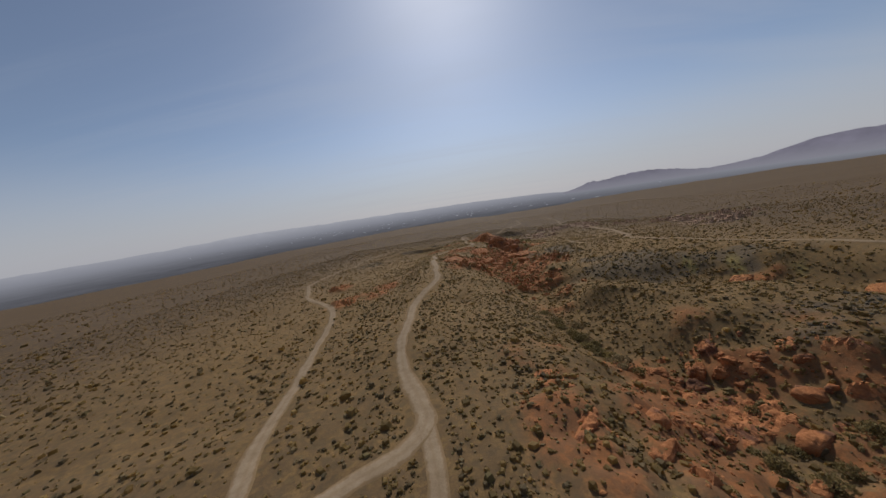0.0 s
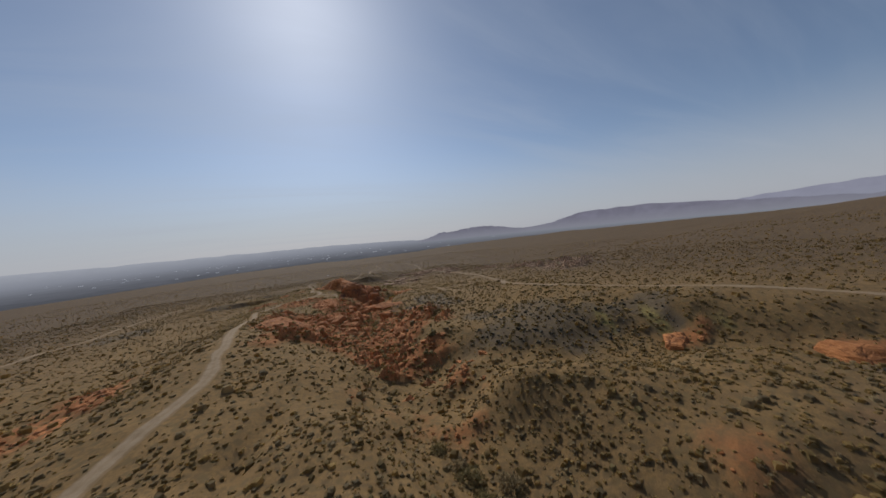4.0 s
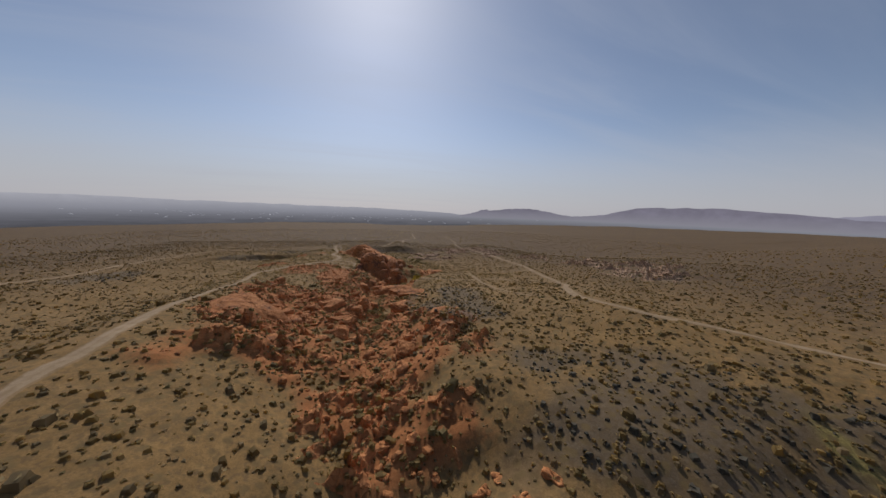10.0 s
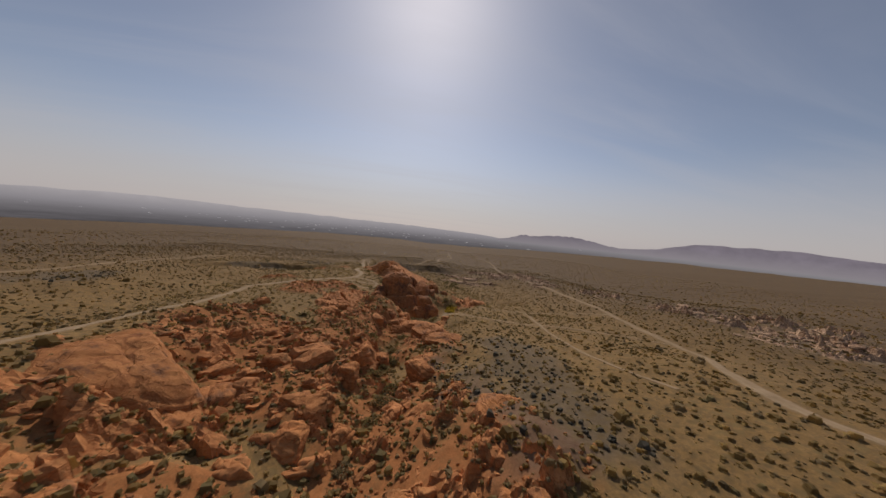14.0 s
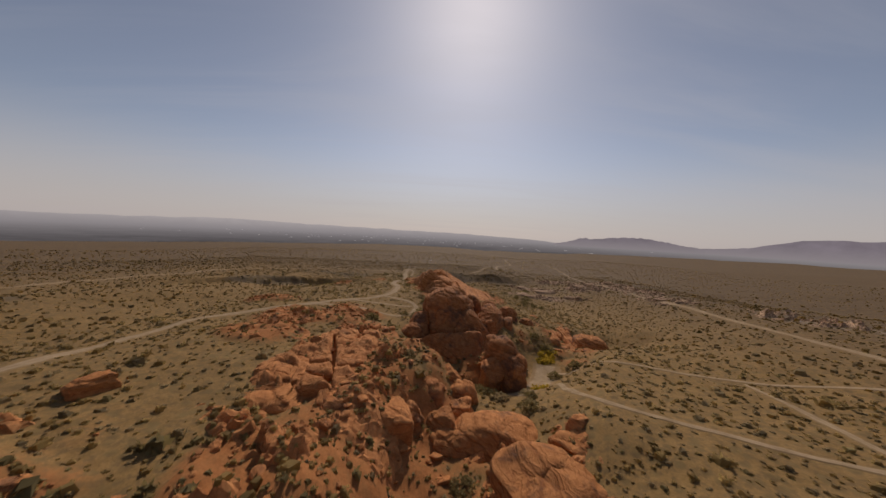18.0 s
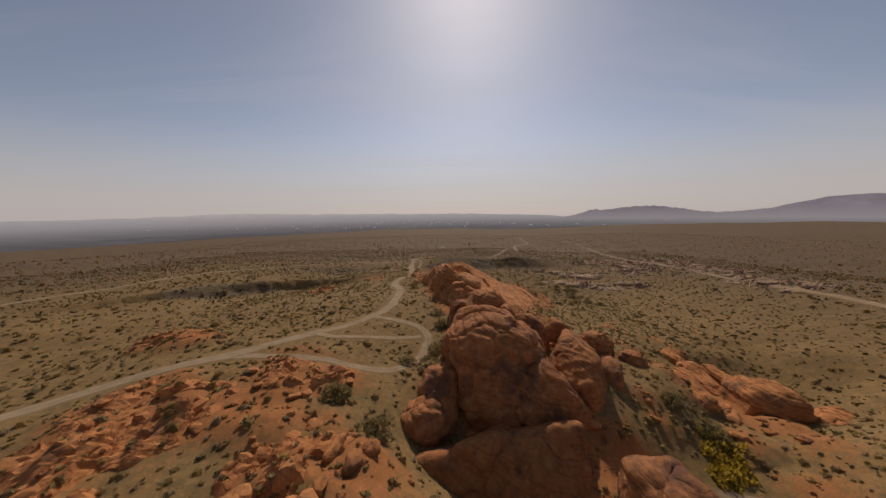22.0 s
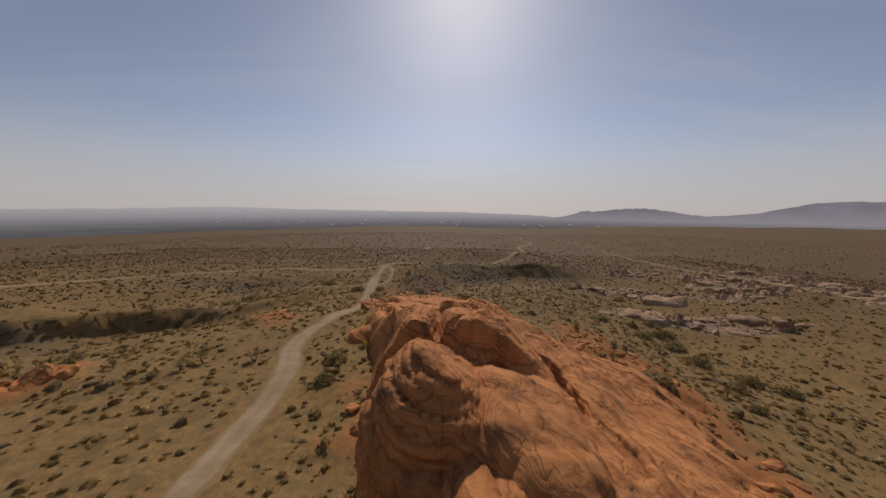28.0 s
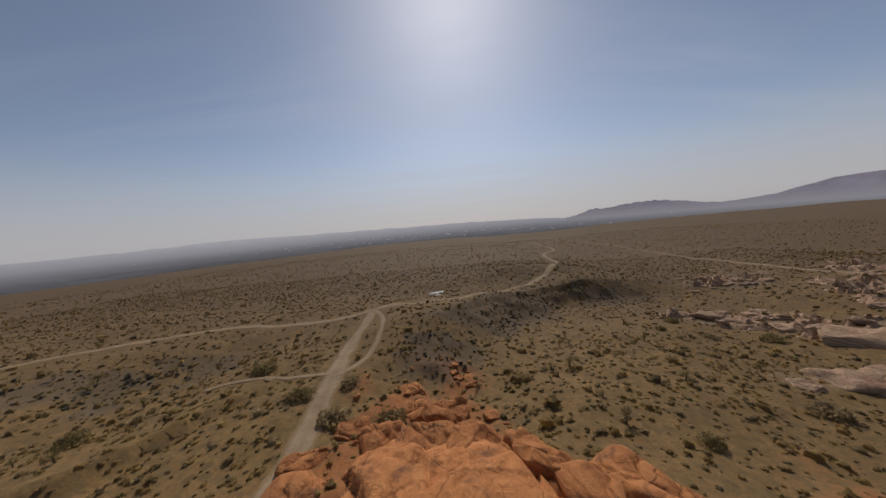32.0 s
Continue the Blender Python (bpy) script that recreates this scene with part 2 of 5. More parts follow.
def land(X, Y):
    X, Y = np.asarray(X, float), np.asarray(Y, float)
    z = 3.5 - 0.062 * Y
    z = np.where(Y > 450, 3.5 - 0.062 * 450 - 1400 * 0.047 * (1 - np.exp(-(Y - 450) / 1400)), z)
    z = z + 0.012 * np.clip(X - 60, 0, 900) - 0.03 * np.clip(-X - 110, 0, 1500) * ease(80, 400, -X)
    z = z + 2.2 * fbm(X / 140, Y / 140, 0, 3, 5) * ease(60, 300, np.abs(X - 20)) + 0.5 * fbm(X / 24, Y / 24, 0, 3, 11)
    z = z + knoll(X, Y, -9, 132, 4.8, 15, 46) - knoll(X, Y, 13, 158, 4.2, 9, 24) + knoll(X, Y, 45, 62, 1.0, 13, 12) - knoll(X, Y, 32, 180, 2.8, 3.6, 13, 4) + knoll(X, Y, 34, 92, 2.8, 7, 5) + knoll(X, Y, 66, 225, 2.6, 12, 13)
    z = z + knoll(X, Y, 80, 122, 4.0, 26, 40) + knoll(X, Y, 100, 78, 2.0, 26, 14) + knoll(X, Y, 14, 362, 3.0, 24, 26) - 0.065 * np.clip(X - 100, 0, 140) * ease(190, 330, Y) + knoll(X, Y, 72, 418, 4.5, 26, 22)
    z = z - knoll(X, Y, 21, 198, 2.0, 6.5, 17) - knoll(X, Y, 29, 237, 2.8, 11, 13) - knoll(X, Y, 40, 213.5, 4.6, 7, 4.5) - knoll(X, Y, 36.5, 218.5, 3.4, 8, 4.5) - knoll(X, Y, 37, 224, 6.0, 9, 5) - knoll(X, Y, 30, 322, 2.5, 11, 13) + knoll(X, Y, -9, 56, 1.6, 12, 18) - 1.0 * ease(35, 60, X) * ease(400, 380, Y)
    d, v = near_line(X, Y, BROAD_WASH)
    z = z - v[..., 0] * np.exp(-((d / v[..., 1]) ** 2))
    for line, power in ((MAIN_WASH, 2.4), (SIDE_WASH, 2.3), (LEFT_WASH, 2.0)):
        d, v = near_line(X, Y, line)
        wob = 1 + 0.25 * fbm(X / 13, Y / 13, 0, 2, 21)
        z = z - v[..., 0] * np.exp(-((d / v[..., 1] / wob) ** power))
    d, v = near_line(X, Y, NORTH_BANK)
    z = z - v[..., 0] * ease(1.9, 0.7, d) - 0.25 * v[..., 0] * ease(7, 1, d)
    # banks that fall to their right-hand side and level out again
    wx, wy = X + 1.2 * fbm(X / 6, Y / 6, 0, 3, 23), Y + 1.2 * fbm(X / 6, Y / 6, 3, 3, 23)
    for line, steep, back in ((WEST_BANK, 1.8, 26), (EAST_BANK, 9.0, 38)):
        d, v = near_line(wx, wy, line)
        d = d * right_of(X, Y, line)
        z = z - v[..., 0] * ease(-0.6, steep, d) * ease(back, steep, d) + 0.25 * v[..., 0] * ease(-12, -1, d) * ease(0.6, -0.6, d)
    return z


def ball(nu, nv):
    """Directions on a sphere and faces, poles closed by tiny rings."""
    th = np.linspace(1e-9, math.pi - 1e-9, nv)
    ph = np.linspace(0, 2 * math.pi, nu, endpoint=False)
    T, F = np.meshgrid(th, ph, indexing="ij")
    D = np.stack([np.sin(T) * np.cos(F), np.sin(T) * np.sin(F), np.cos(T)], -1).reshape(-1, 3)
    k = np.arange(nu * nv).reshape(nv, nu)
    q = np.stack([k[:-1], np.roll(k[:-1], -1, 1), np.roll(k[1:], -1, 1), k[1:]], -1).reshape(-1, 4)[:, ::-1]
    return D, q


def cells(P, size, seed):
    """Gap between the nearest and second nearest of scattered seeds: small along joints."""
    i0 = np.floor(P / size).astype(np.int64)
    f1, f2 = np.full(len(P), 1e9), np.full(len(P), 1e9)
    own = np.zeros((len(P), 3))
    for dx in (-1, 0, 1):
        for dy in (-1, 0, 1):
            for dz in (-1, 0, 1):
                c = i0 + (dx, dy, dz)
                jit = np.stack([lattice(c[:, 0], c[:, 1], c[:, 2], seed + s) for s in (1, 2, 3)], -1) * 0.42 + 0.5
                d = np.linalg.norm((c + jit) * size - P, axis=1)
                f2 = np.minimum(f2, np.maximum(d, f1))
                near = d < f1
                own[near] = ((c + jit) * size)[near]
                f1 = np.minimum(f1, d)
    return (f2 - f1) / size, own


def lot(own, seed):
    """One random number in -1..1 for each block."""
    k = np.round(own * 16).astype(np.int64)
    return lattice(k[:, 0], k[:, 1], k[:, 2], seed)


def shatter(X, Y, size, amp, lean, seed, turn=0.5):
    """Height of ground broken into tilted blocks."""
    c, s = math.cos(turn), math.sin(turn)
    x = np.ravel(X) + 0.25 * size * fbm(np.ravel(X) / size, np.ravel(Y) / size, 0, 2, seed + 3)
    y = np.ravel(Y) + 0.25 * size * fbm(np.ravel(X) / size, np.ravel(Y) / size, 5, 2, seed + 4)
    P = np.stack([(x * c + y * s), (y * c - x * s) * 1.6, 0 * x], -1)
    g, own = cells(P, size, seed)
    d = P - own
    z = amp * lot(own, seed + 11) + lean * (d[:, 0] * lot(own, seed + 12) + d[:, 1] * (0.5 + 0.5 * lot(own, seed + 13))) - 0.4 * amp * np.exp(-g / 0.07)
    return z.reshape(np.shape(X))




def sand_material():
    m, nt, b = nodes_of("desert_sand", 0.95, 0, 0.1)
    big = noise_node(nt, 0.035, 5, 0.6)
    mid = noise_node(nt, 0.35, 6, 0.65)
    fine = noise_node(nt, 6.0, 5, 0.7)
    col = ramp(nt, mid, (0.3, (0.205, 0.122, 0.046)), (0.55, (0.285, 0.17, 0.064)), (0.75, (0.34, 0.209, 0.082)))
    olive = ramp(nt, noise_node(nt, 0.9, 6, 0.75), (0.42, (0.26, 0.162, 0.07)), (0.6, (0.178, 0.107, 0.042)))
    col = mix(nt, ramp(nt, big, (0.4, (0.15,) * 3), (0.62, (0.6,) * 3)), col, olive)
    red = ramp(nt, noise_node(nt, 1.3, 6, 0.7), (0.3, (0.28, 0.108, 0.038)), (0.7, (0.41, 0.168, 0.062)))
    col = mix(nt, attribute(nt, "red"), col, red)
    # dark gravelly soil, deepened in colour for slopes turned from the sun
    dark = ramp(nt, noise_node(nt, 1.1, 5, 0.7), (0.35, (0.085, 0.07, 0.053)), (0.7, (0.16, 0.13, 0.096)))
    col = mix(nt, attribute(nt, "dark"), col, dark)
    yellow = ramp(nt, noise_node(nt, 1.6, 5, 0.7), (0.35, (0.25, 0.19, 0.06)), (0.7, (0.34, 0.26, 0.09)))
    col = mix(nt, attribute(nt, "yellow"), col, yellow)
    chalk = ramp(nt, noise_node(nt, 1.2, 5, 0.7), (0.35, (0.30, 0.22, 0.15)), (0.7, (0.48, 0.38, 0.28)))
    col = mix(nt, attribute(nt, "pale"), col, chalk)
    pebbles = ramp(nt, fine, (0.3, (0.72,) * 3), (0.7, (1.18,) * 3))
    col = mix(nt, 1.0, col, pebbles, "MULTIPLY")
    tufts = ramp(nt, noise_node(nt, 1.7, 4, 0.75, shift=11.0), (0.5, (0, 0, 0)), (0.6, (0.7,) * 3))
    col = mix(nt, maths(nt, "MULTIPLY", tufts, maths(nt, "SUBTRACT", 1.0, maths(nt, "MULTIPLY", attribute(nt, "red"), 0.75))), col, (0.142, 0.093, 0.046))
    dots = ramp(nt, noise_node(nt, 0.8, kind="F1"), (0.26, (0.8,) * 3), (0.46, (0, 0, 0)))
    dots = maths(nt, "MULTIPLY", dots, maths(nt, "SUBTRACT", 1.0, maths(nt, "MULTIPLY", attribute(nt, "red"), 0.8)))
    col = mix(nt, dots, col, ramp(nt, noise_node(nt, 0.5, 3, 0.6, shift=5.0), (0.35, (0.126, 0.083, 0.038)), (0.65, (0.2, 0.136, 0.058))))
    # unmodelled scrub far off, its colour dulled to hold distance haze too
    scrub = ramp(nt, noise_node(nt, 0.42, 3, 0.8, shift=31.0), (0.4, (0.25,) * 3), (0.54, (1, 1, 1)))
    col = mix(nt, maths(nt, "MULTIPLY", attribute(nt, "far"), scrub), col, (0.108, 0.072, 0.043))
    nt.links.new(col, b.inputs["Base Color"])
    bump(nt, b, maths(nt, "ADD", mid, maths(nt, "MULTIPLY", fine, 0.25)), 0.6, 0.25)
    return m


def road_material():
    m, nt, b = nodes_of("packed_dirt", 0.95, 0, 0.1)
    mid = noise_node(nt, 0.6, 5, 0.6)
    col = ramp(nt, mid, (0.3, (0.26, 0.18, 0.105)), (0.7, (0.37, 0.27, 0.17)))
    col = mix(nt, 1.0, col, ramp(nt, noise_node(nt, 7.0, 4, 0.7), (0.3, (0.85,) * 3), (0.7, (1.1,) * 3)), "MULTIPLY")
    loose = ramp(nt, mid, (0.3, (0.2, 0.13, 0.064)), (0.7, (0.28, 0.18, 0.092)))
    rough_edge = maths(nt, "ADD", maths(nt, "ABSOLUTE", attribute(nt, "across")), maths(nt, "MULTIPLY", noise_node(nt, 1.4, 5, 0.75), 0.7))
    wheel = ramp(nt, rough_edge, (0.36, (0.4,) * 3), (0.55, (0, 0, 0)), (0.85, (0, 0, 0)), (1.2, (1, 1, 1)))
    col = mix(nt, wheel, col, loose)
    nt.links.new(col, b.inputs["Base Color"])
    bump(nt, b, noise_node(nt, 3.0, 5, 0.7), 0.4, 0.08)
    return m


def rock_material(name, dark, mid, light, varnish=(0.10, 0.055, 0.04), strata=1.0, cracks=0.15, patina=0.55):
    m, nt, b = nodes_of(name, 0.9, 0, 0.15)
    warp = noise_node(nt, 0.25, 4, 0.6)
    geo = nt.nodes.new("ShaderNodeNewGeometry")
    sep = nt.nodes.new("ShaderNodeSeparateXYZ")
    nt.links.new(geo.outputs["Position"], sep.inputs[0])
    tilt = maths(nt, "ADD", sep.outputs["Z"], maths(nt, "MULTIPLY", sep.outputs["X"], 0.35))
    h = maths(nt, "ADD", maths(nt, "MULTIPLY", tilt, 2.1), maths(nt, "MULTIPLY", warp, 5.0))
    lines = nt.nodes.new("ShaderNodeTexNoise")
    lines.noise_dimensions = "1D"
    lines.inputs["Scale"].default_value, lines.inputs["Detail"].default_value = 1.6, 5
    nt.links.new(h, lines.inputs["W"])
    grain = noise_node(nt, 1.1, 7, 0.7)
    col = ramp(nt, grain, (0.28, dark), (0.5, mid), (0.75, light))
    col = mix(nt, 0.3 * strata, col, ramp(nt, lines.outputs["Fac"], (0.35, dark), (0.6, light)))
    seams = ramp(nt, lines.outputs["Fac"], (0.36, (1, 1, 1)), (0.42, (0, 0, 0)))
    col = mix(nt, maths(nt, "MULTIPLY", seams, 0.27 * strata), col, tuple(v * 0.5 for v in dark))
    spots = ramp(nt, noise_node(nt, 0.3, 6, 0.7, shift=7.0), (patina, (0, 0, 0)), (patina + 0.13, (0.75,) * 3))
    col = mix(nt, spots, col, varnish)
    joint = None
    for scale, width in ((0.2, 0.014), (0.55, 0.012)):
        jn = nt.nodes.new("ShaderNodeMapping")
        jn.inputs["Rotation"].default_value = (0.3, 0.5, 0.6)
        jn.inputs["Scale"].default_value = (1.0, 0.35, 1.3)
        shove = nt.nodes.new("ShaderNodeVectorMath")
        shove.operation = "MULTIPLY_ADD"
        nz = nt.nodes.new("ShaderNodeTexNoise")
        nz.inputs["Scale"].default_value, nz.inputs["Detail"].default_value = scale * 1.5, 4
        nt.links.new(geo.outputs["Position"], nz.inputs["Vector"])
        nt.links.new(nz.outputs["Color"], shove.inputs[0])
        shove.inputs[1].default_value = (0.35 / scale,) * 3
        nt.links.new(geo.outputs["Position"], shove.inputs[2])
        nt.links.new(shove.outputs[0], jn.inputs["Vector"])
        vo = nt.nodes.new("ShaderNodeTexVoronoi")
        vo.feature = "DISTANCE_TO_EDGE"
        vo.inputs["Scale"].default_value = scale
        nt.links.new(jn.outputs[0], vo.inputs["Vector"])
        e = ramp(nt, vo.outputs["Distance"], (0.0, (0, 0, 0)), (width, (1, 1, 1)))
        shut = ramp(nt, noise_node(nt, scale * 0.9, 3, 0.6, shift=scale * 90), (0.44, (0, 0, 0)), (0.56, (1, 1, 1)))
        e = maths(nt, "MAXIMUM", e, shut)
        joint = e if joint is None else maths(nt, "MULTIPLY", joint, e)
    col = mix(nt, maths(nt, "MULTIPLY", maths(nt, "SUBTRACT", 1.0, joint), cracks), col, tuple(v * 0.45 for v in dark))
    ob = nt.nodes.new("ShaderNodeObjectInfo")
    col = mix(nt, 1.0, col, ramp(nt, ob.outputs["Random"], (0.0, (0.85,) * 3), (1.0, (1.1,) * 3)), "MULTIPLY")
    nt.links.new(col, b.inputs["Base Color"])
    hgt = maths(nt, "ADD", maths(nt, "MULTIPLY", lines.outputs["Fac"], 0.7 * strata), maths(nt, "ADD", maths(nt, "MULTIPLY", grain, 0.5), maths(nt, "MULTIPLY", noise_node(nt, 5.0, 5, 0.7), 0.15)))
    bump(nt, b, maths(nt, "ADD", hgt, maths(nt, "MULTIPLY", joint, 1.6 * cracks)), 0.9, 0.3)
    return m


SAND = sand_material()
ROAD = road_material()
RED_ROCK = rock_material("red_sandstone", (0.27, 0.096, 0.034), (0.45, 0.175, 0.06), (0.575, 0.258, 0.096))
# deep varnished red, darkened also to hold the shade of the butte's face
DEEP_SHADED_ROCK = rock_material("deep_red_shaded_sandstone", (0.225, 0.082, 0.031), (0.39, 0.15, 0.055), (0.52, 0.228, 0.088), strata=0.55, cracks=0.16, patina=0.5)
BROKEN_ROCK = rock_material("broken_red_rock", (0.29, 0.108, 0.04), (0.47, 0.19, 0.07), (0.59, 0.275, 0.107), (0.13, 0.08, 0.034), 0.5)
PALE_ROCK = rock_material("pale_pink_sandstone", (0.25, 0.142, 0.08), (0.38, 0.24, 0.145), (0.50, 0.35, 0.23), (0.27, 0.14, 0.09))


def leaf_material(name, low, high, rough=0.8, thin=0.45):
    m, nt, b = nodes_of(name, rough, 0, 0.2)
    g = nt.nodes.new("ShaderNodeNewGeometry")
    c = ramp(nt, g.outputs["Random Per Island"], (0.0, low), (1.0, high))
    c = mix(nt, 1.0, c, ramp(nt, noise_node(nt, 0.4, 4, 0.6), (0.3, (0.7,) * 3), (0.7, (1.25,) * 3)), "MULTIPLY")
    nt.links.new(c, b.inputs["Base Color"])
    glow = nt.nodes.new("ShaderNodeBsdfTranslucent")
    nt.links.new(c, glow.inputs["Color"])
    both = nt.nodes.new("ShaderNodeMixShader")
    both.inputs[0].default_value = thin
    nt.links.new(b.outputs[0], both.inputs[1])
    nt.links.new(glow.outputs[0], both.inputs[2])
    nt.links.new(both.outputs[0], nt.nodes["Material Output"].inputs["Surface"])
    return m


SCRUB = leaf_material("olive_scrub", (0.242, 0.167, 0.066), (0.465, 0.322, 0.124), thin=0.62)
GREEN = leaf_material("dark_green_leaves", (0.165, 0.125, 0.052), (0.31, 0.232, 0.094))
GREY = leaf_material("grey_sage", (0.215, 0.16, 0.084), (0.41, 0.307, 0.16), thin=0.62)
YELLOW = leaf_material("yellow_grass", (0.34, 0.23, 0.03), (0.60, 0.42, 0.06))
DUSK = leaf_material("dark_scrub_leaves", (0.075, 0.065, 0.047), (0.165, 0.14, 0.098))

# ---- ground ----
def steps(lo, hi, fine_lo, fine_hi, step, grow=1.09):
    a, s, out = fine_lo, step, []
    while a > lo:
        s *= grow
        a -= s
        out.append(a)
    out = out[::-1] + list(np.arange(fine_lo, fine_hi, step))
    a, s = out[-1], step
    while a < hi:
        s *= grow
        a += s
        out.append(a)
    return np.array(out)


def grid_mesh(name, X, Y, Z, material, smooth=True):
    ny, nx = X.shape
    me = bpy.data.meshes.new(name)
    me.vertices.add(nx * ny)
    me.vertices.foreach_set("co", np.stack([X, Y, Z], -1).astype(np.float32).ravel())
    k = np.arange(nx * ny).reshape(ny, nx)
    quads = np.stack([k[:-1, :-1], k[:-1, 1:], k[1:, 1:], k[1:, :-1]], -1).reshape(-1, 4)
    fill_faces(me, quads, smooth)
    me.materials.append(material)
    return me


def fill_faces(me, faces, smooth):
    n, w = faces.shape
    me.loops.add(n * w)
    me.loops.foreach_set("vertex_index", faces.ravel().astype(np.int32))
    me.polygons.add(n)
    me.polygons.foreach_set("loop_start", np.arange(0, n * w, w, dtype=np.int32))
    me.polygons.foreach_set("use_smooth", np.full(n, smooth))
    me.update(calc_edges=True)


ROADS = {
    "ridge": (3.0, [(-40, 0), (-26, 12), (-13, 22), (-7, 26), (-5.5, 30), (-7, 35), (-10, 43), (-11.5, 53), (-11.5, 63), (-12, 80), (-7.5, 95), (-6, 103), (-7, 113), (-7, 121), (-8, 130), (-9.5, 146), (-11, 165), (-10, 189), (-12, 205), (-13, 217), (-10, 224), (-4, 231), (3.4, 235.6), (7.3, 239), (10.2, 242.3), (13.6, 245.8), (17.2, 251.5), (19.6, 258), (20.2, 266), (19.8, 274), (19.2, 280), (17.8, 285), (16.2, 289), (15.8, 293), (16.4, 298), (17.2, 304), (19.2, 309.5), (18.8, 318), (17.6, 327), (16.4, 337), (16, 346), (16, 358)]),
    "cross": (2.8, [(-78, 155), (-78, 200), (-74, 222), (-76, 241), (-77, 272), (-71, 302), (-58, 335), (-38, 352), (-20, 359), (16, 358), (34, 363), (50, 385), (73, 407), (94, 452), (104, 500), (110, 520), (118, 540), (140, 580), (150, 640), (175, 760)]),
    "west": (2.6, [(-12, 2), (-20, 16), (-22, 23), (-25, 31), (-28, 44), (-33, 63), (-38, 85), (-44, 98), (-60, 117), (-66, 130), (-78, 155)]),
    "east": (2.6, [(112, -30), (108, 20), (107, 58), (99, 75), (91, 92), (85, 106), (79, 118), (78, 132), (86, 146), (96, 158), (104, 182), (112, 205), (118, 228), (127, 258), (134, 285), (140, 310), (144, 340), (148, 385), (160, 425), (187, 509), (205, 560), (230, 700)]),
}
TRACKS = {
    "spur": (2.6, [(-5.5, 29), (-4, 22), (-3, 14), (2, -10)]),
    "loop": (2.0, [(2.5, 235), (9.3, 234.8), (15.2, 234.6), (19.2, 233.8), (23.3, 233.9), (25.9, 235.5), (28, 238.8), (28.7, 244.7), (26.8, 248.8), (23, 251), (18.6, 252.6)]),
    "sand_wash": (6.5, [(57.4, 222), (56.4, 219), (54.5, 215), (51, 210), (47, 207)]),
    "inner": (1.8, [(11, 243), (14.9, 242), (20.3, 243.3), (27.5, 245.2)]),
    "wash_south": (1.25, [(52, 214), (54, 208), (53, 200), (55, 194), (63, 188), (80, 178), (97, 165)]),
    "wash_north": (1.25, [(58, 219), (64, 212), (70, 209), (78, 205), (95, 200), (111, 198)]),
    "side": (1.3, [(17.6, 328), (20.2, 333), (20.6, 343), (19, 352), (16.6, 357)]),
    "west_path": (1.2, [(17, 329), (10, 330.5), (4, 331), (-1, 331)]),
    "hill": (1.1, [(70, 140), (68, 152), (72, 175), (80, 203)]),
}


def road_mask(X, Y, lines, soft=0.6):
    out = np.zeros(np.shape(X))
    for w, pts in lines:
        d, _ = near_line(X + 0.5 * fbm(X / 4, Y / 4, 0, 2, 3), Y + 0.5 * fbm(X / 4, Y / 4, 7, 2, 3), pts)
        out = np.maximum(out, 1 - ease(w / 2 - soft, w / 2 + soft, d))
    return out


# places: x, y, reach across, reach along, turn
RED_PATCHES = [(32, 31, 27, 24, 0), (15, 24, 12, 15, 20), (26, 112, 13, 34, 0), (30, 150, 17, 22, 0), (10, 150, 14, 22, 0), (20, 126, 22, 14, 0), (42, 128, 9, 16, 0), (8, 168, 15, 16, 0), (24, 176, 16, 15, 0), (42, 180, 9, 18, 0), (27, 198, 12, 18, 0), (44, 228, 14, 18, 0),
               (66, 236, 8, 22, -15), (38, 275, 13, 26, 0), (28, 315, 10, 22, 0), (-30, 114, 9, 18, -10), (-40, 100, 5, 9, -20), (-52, 130, 6, 7, 0), (-14, 244, 13, 5, -25), (5, 222, 10, 12, -10), (14, 231, 9, 7, -20), (21, 217, 7, 10, 0), (8, 211, 8, 6, 0), (56, 285, 8, 30, -12), (75, 73, 6, 2.5, 0), (84, 52, 7, 8, 0), (-3, 281, 3, 5, 0), (6, 305, 4, 9, 20)]
# dark scrub and gravel, with the shade of slopes and banks painted in
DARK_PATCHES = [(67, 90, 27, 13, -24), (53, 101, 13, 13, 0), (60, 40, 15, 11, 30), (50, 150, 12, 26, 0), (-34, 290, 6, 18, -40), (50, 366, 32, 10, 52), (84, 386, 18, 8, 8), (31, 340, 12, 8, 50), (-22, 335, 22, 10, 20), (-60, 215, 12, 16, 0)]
YELLOW_PATCHES = [(59.6, 225.4, 2.4, 3.6, -20), (24, 300, 2.5, 10, 0), (51.8, 209.5, 1.2, 2.5, 20), (57.8, 223.4, 2.0, 1.6, 0)]
# yellowish ribs across the dark slope, their sunlit look put into ground colour
LIT_SPURS = [(75, 79, 1.9, 6.5, -32), (83, 71.5, 2.2, 6.5, -42), (88, 64, 2.2, 6, -48), (68, 86, 1.4, 4.5, -25)]
PALE_PATCHES = [(97, 354, 17, 8, -35), (110, 342, 9, 7, -30), (97, 323, 19, 6, -25), (124, 388, 13, 10, -20), (130, 350, 11, 24, -25), (150, 330, 12, 30, -15), (160, 370, 13, 24, -20), (140, 295, 10, 17, -10), (150, 166, 18, 17, 0), (172, 182, 12, 16, 0), (150, 202, 11, 22, -5), (146, 245, 9, 24, -10)]


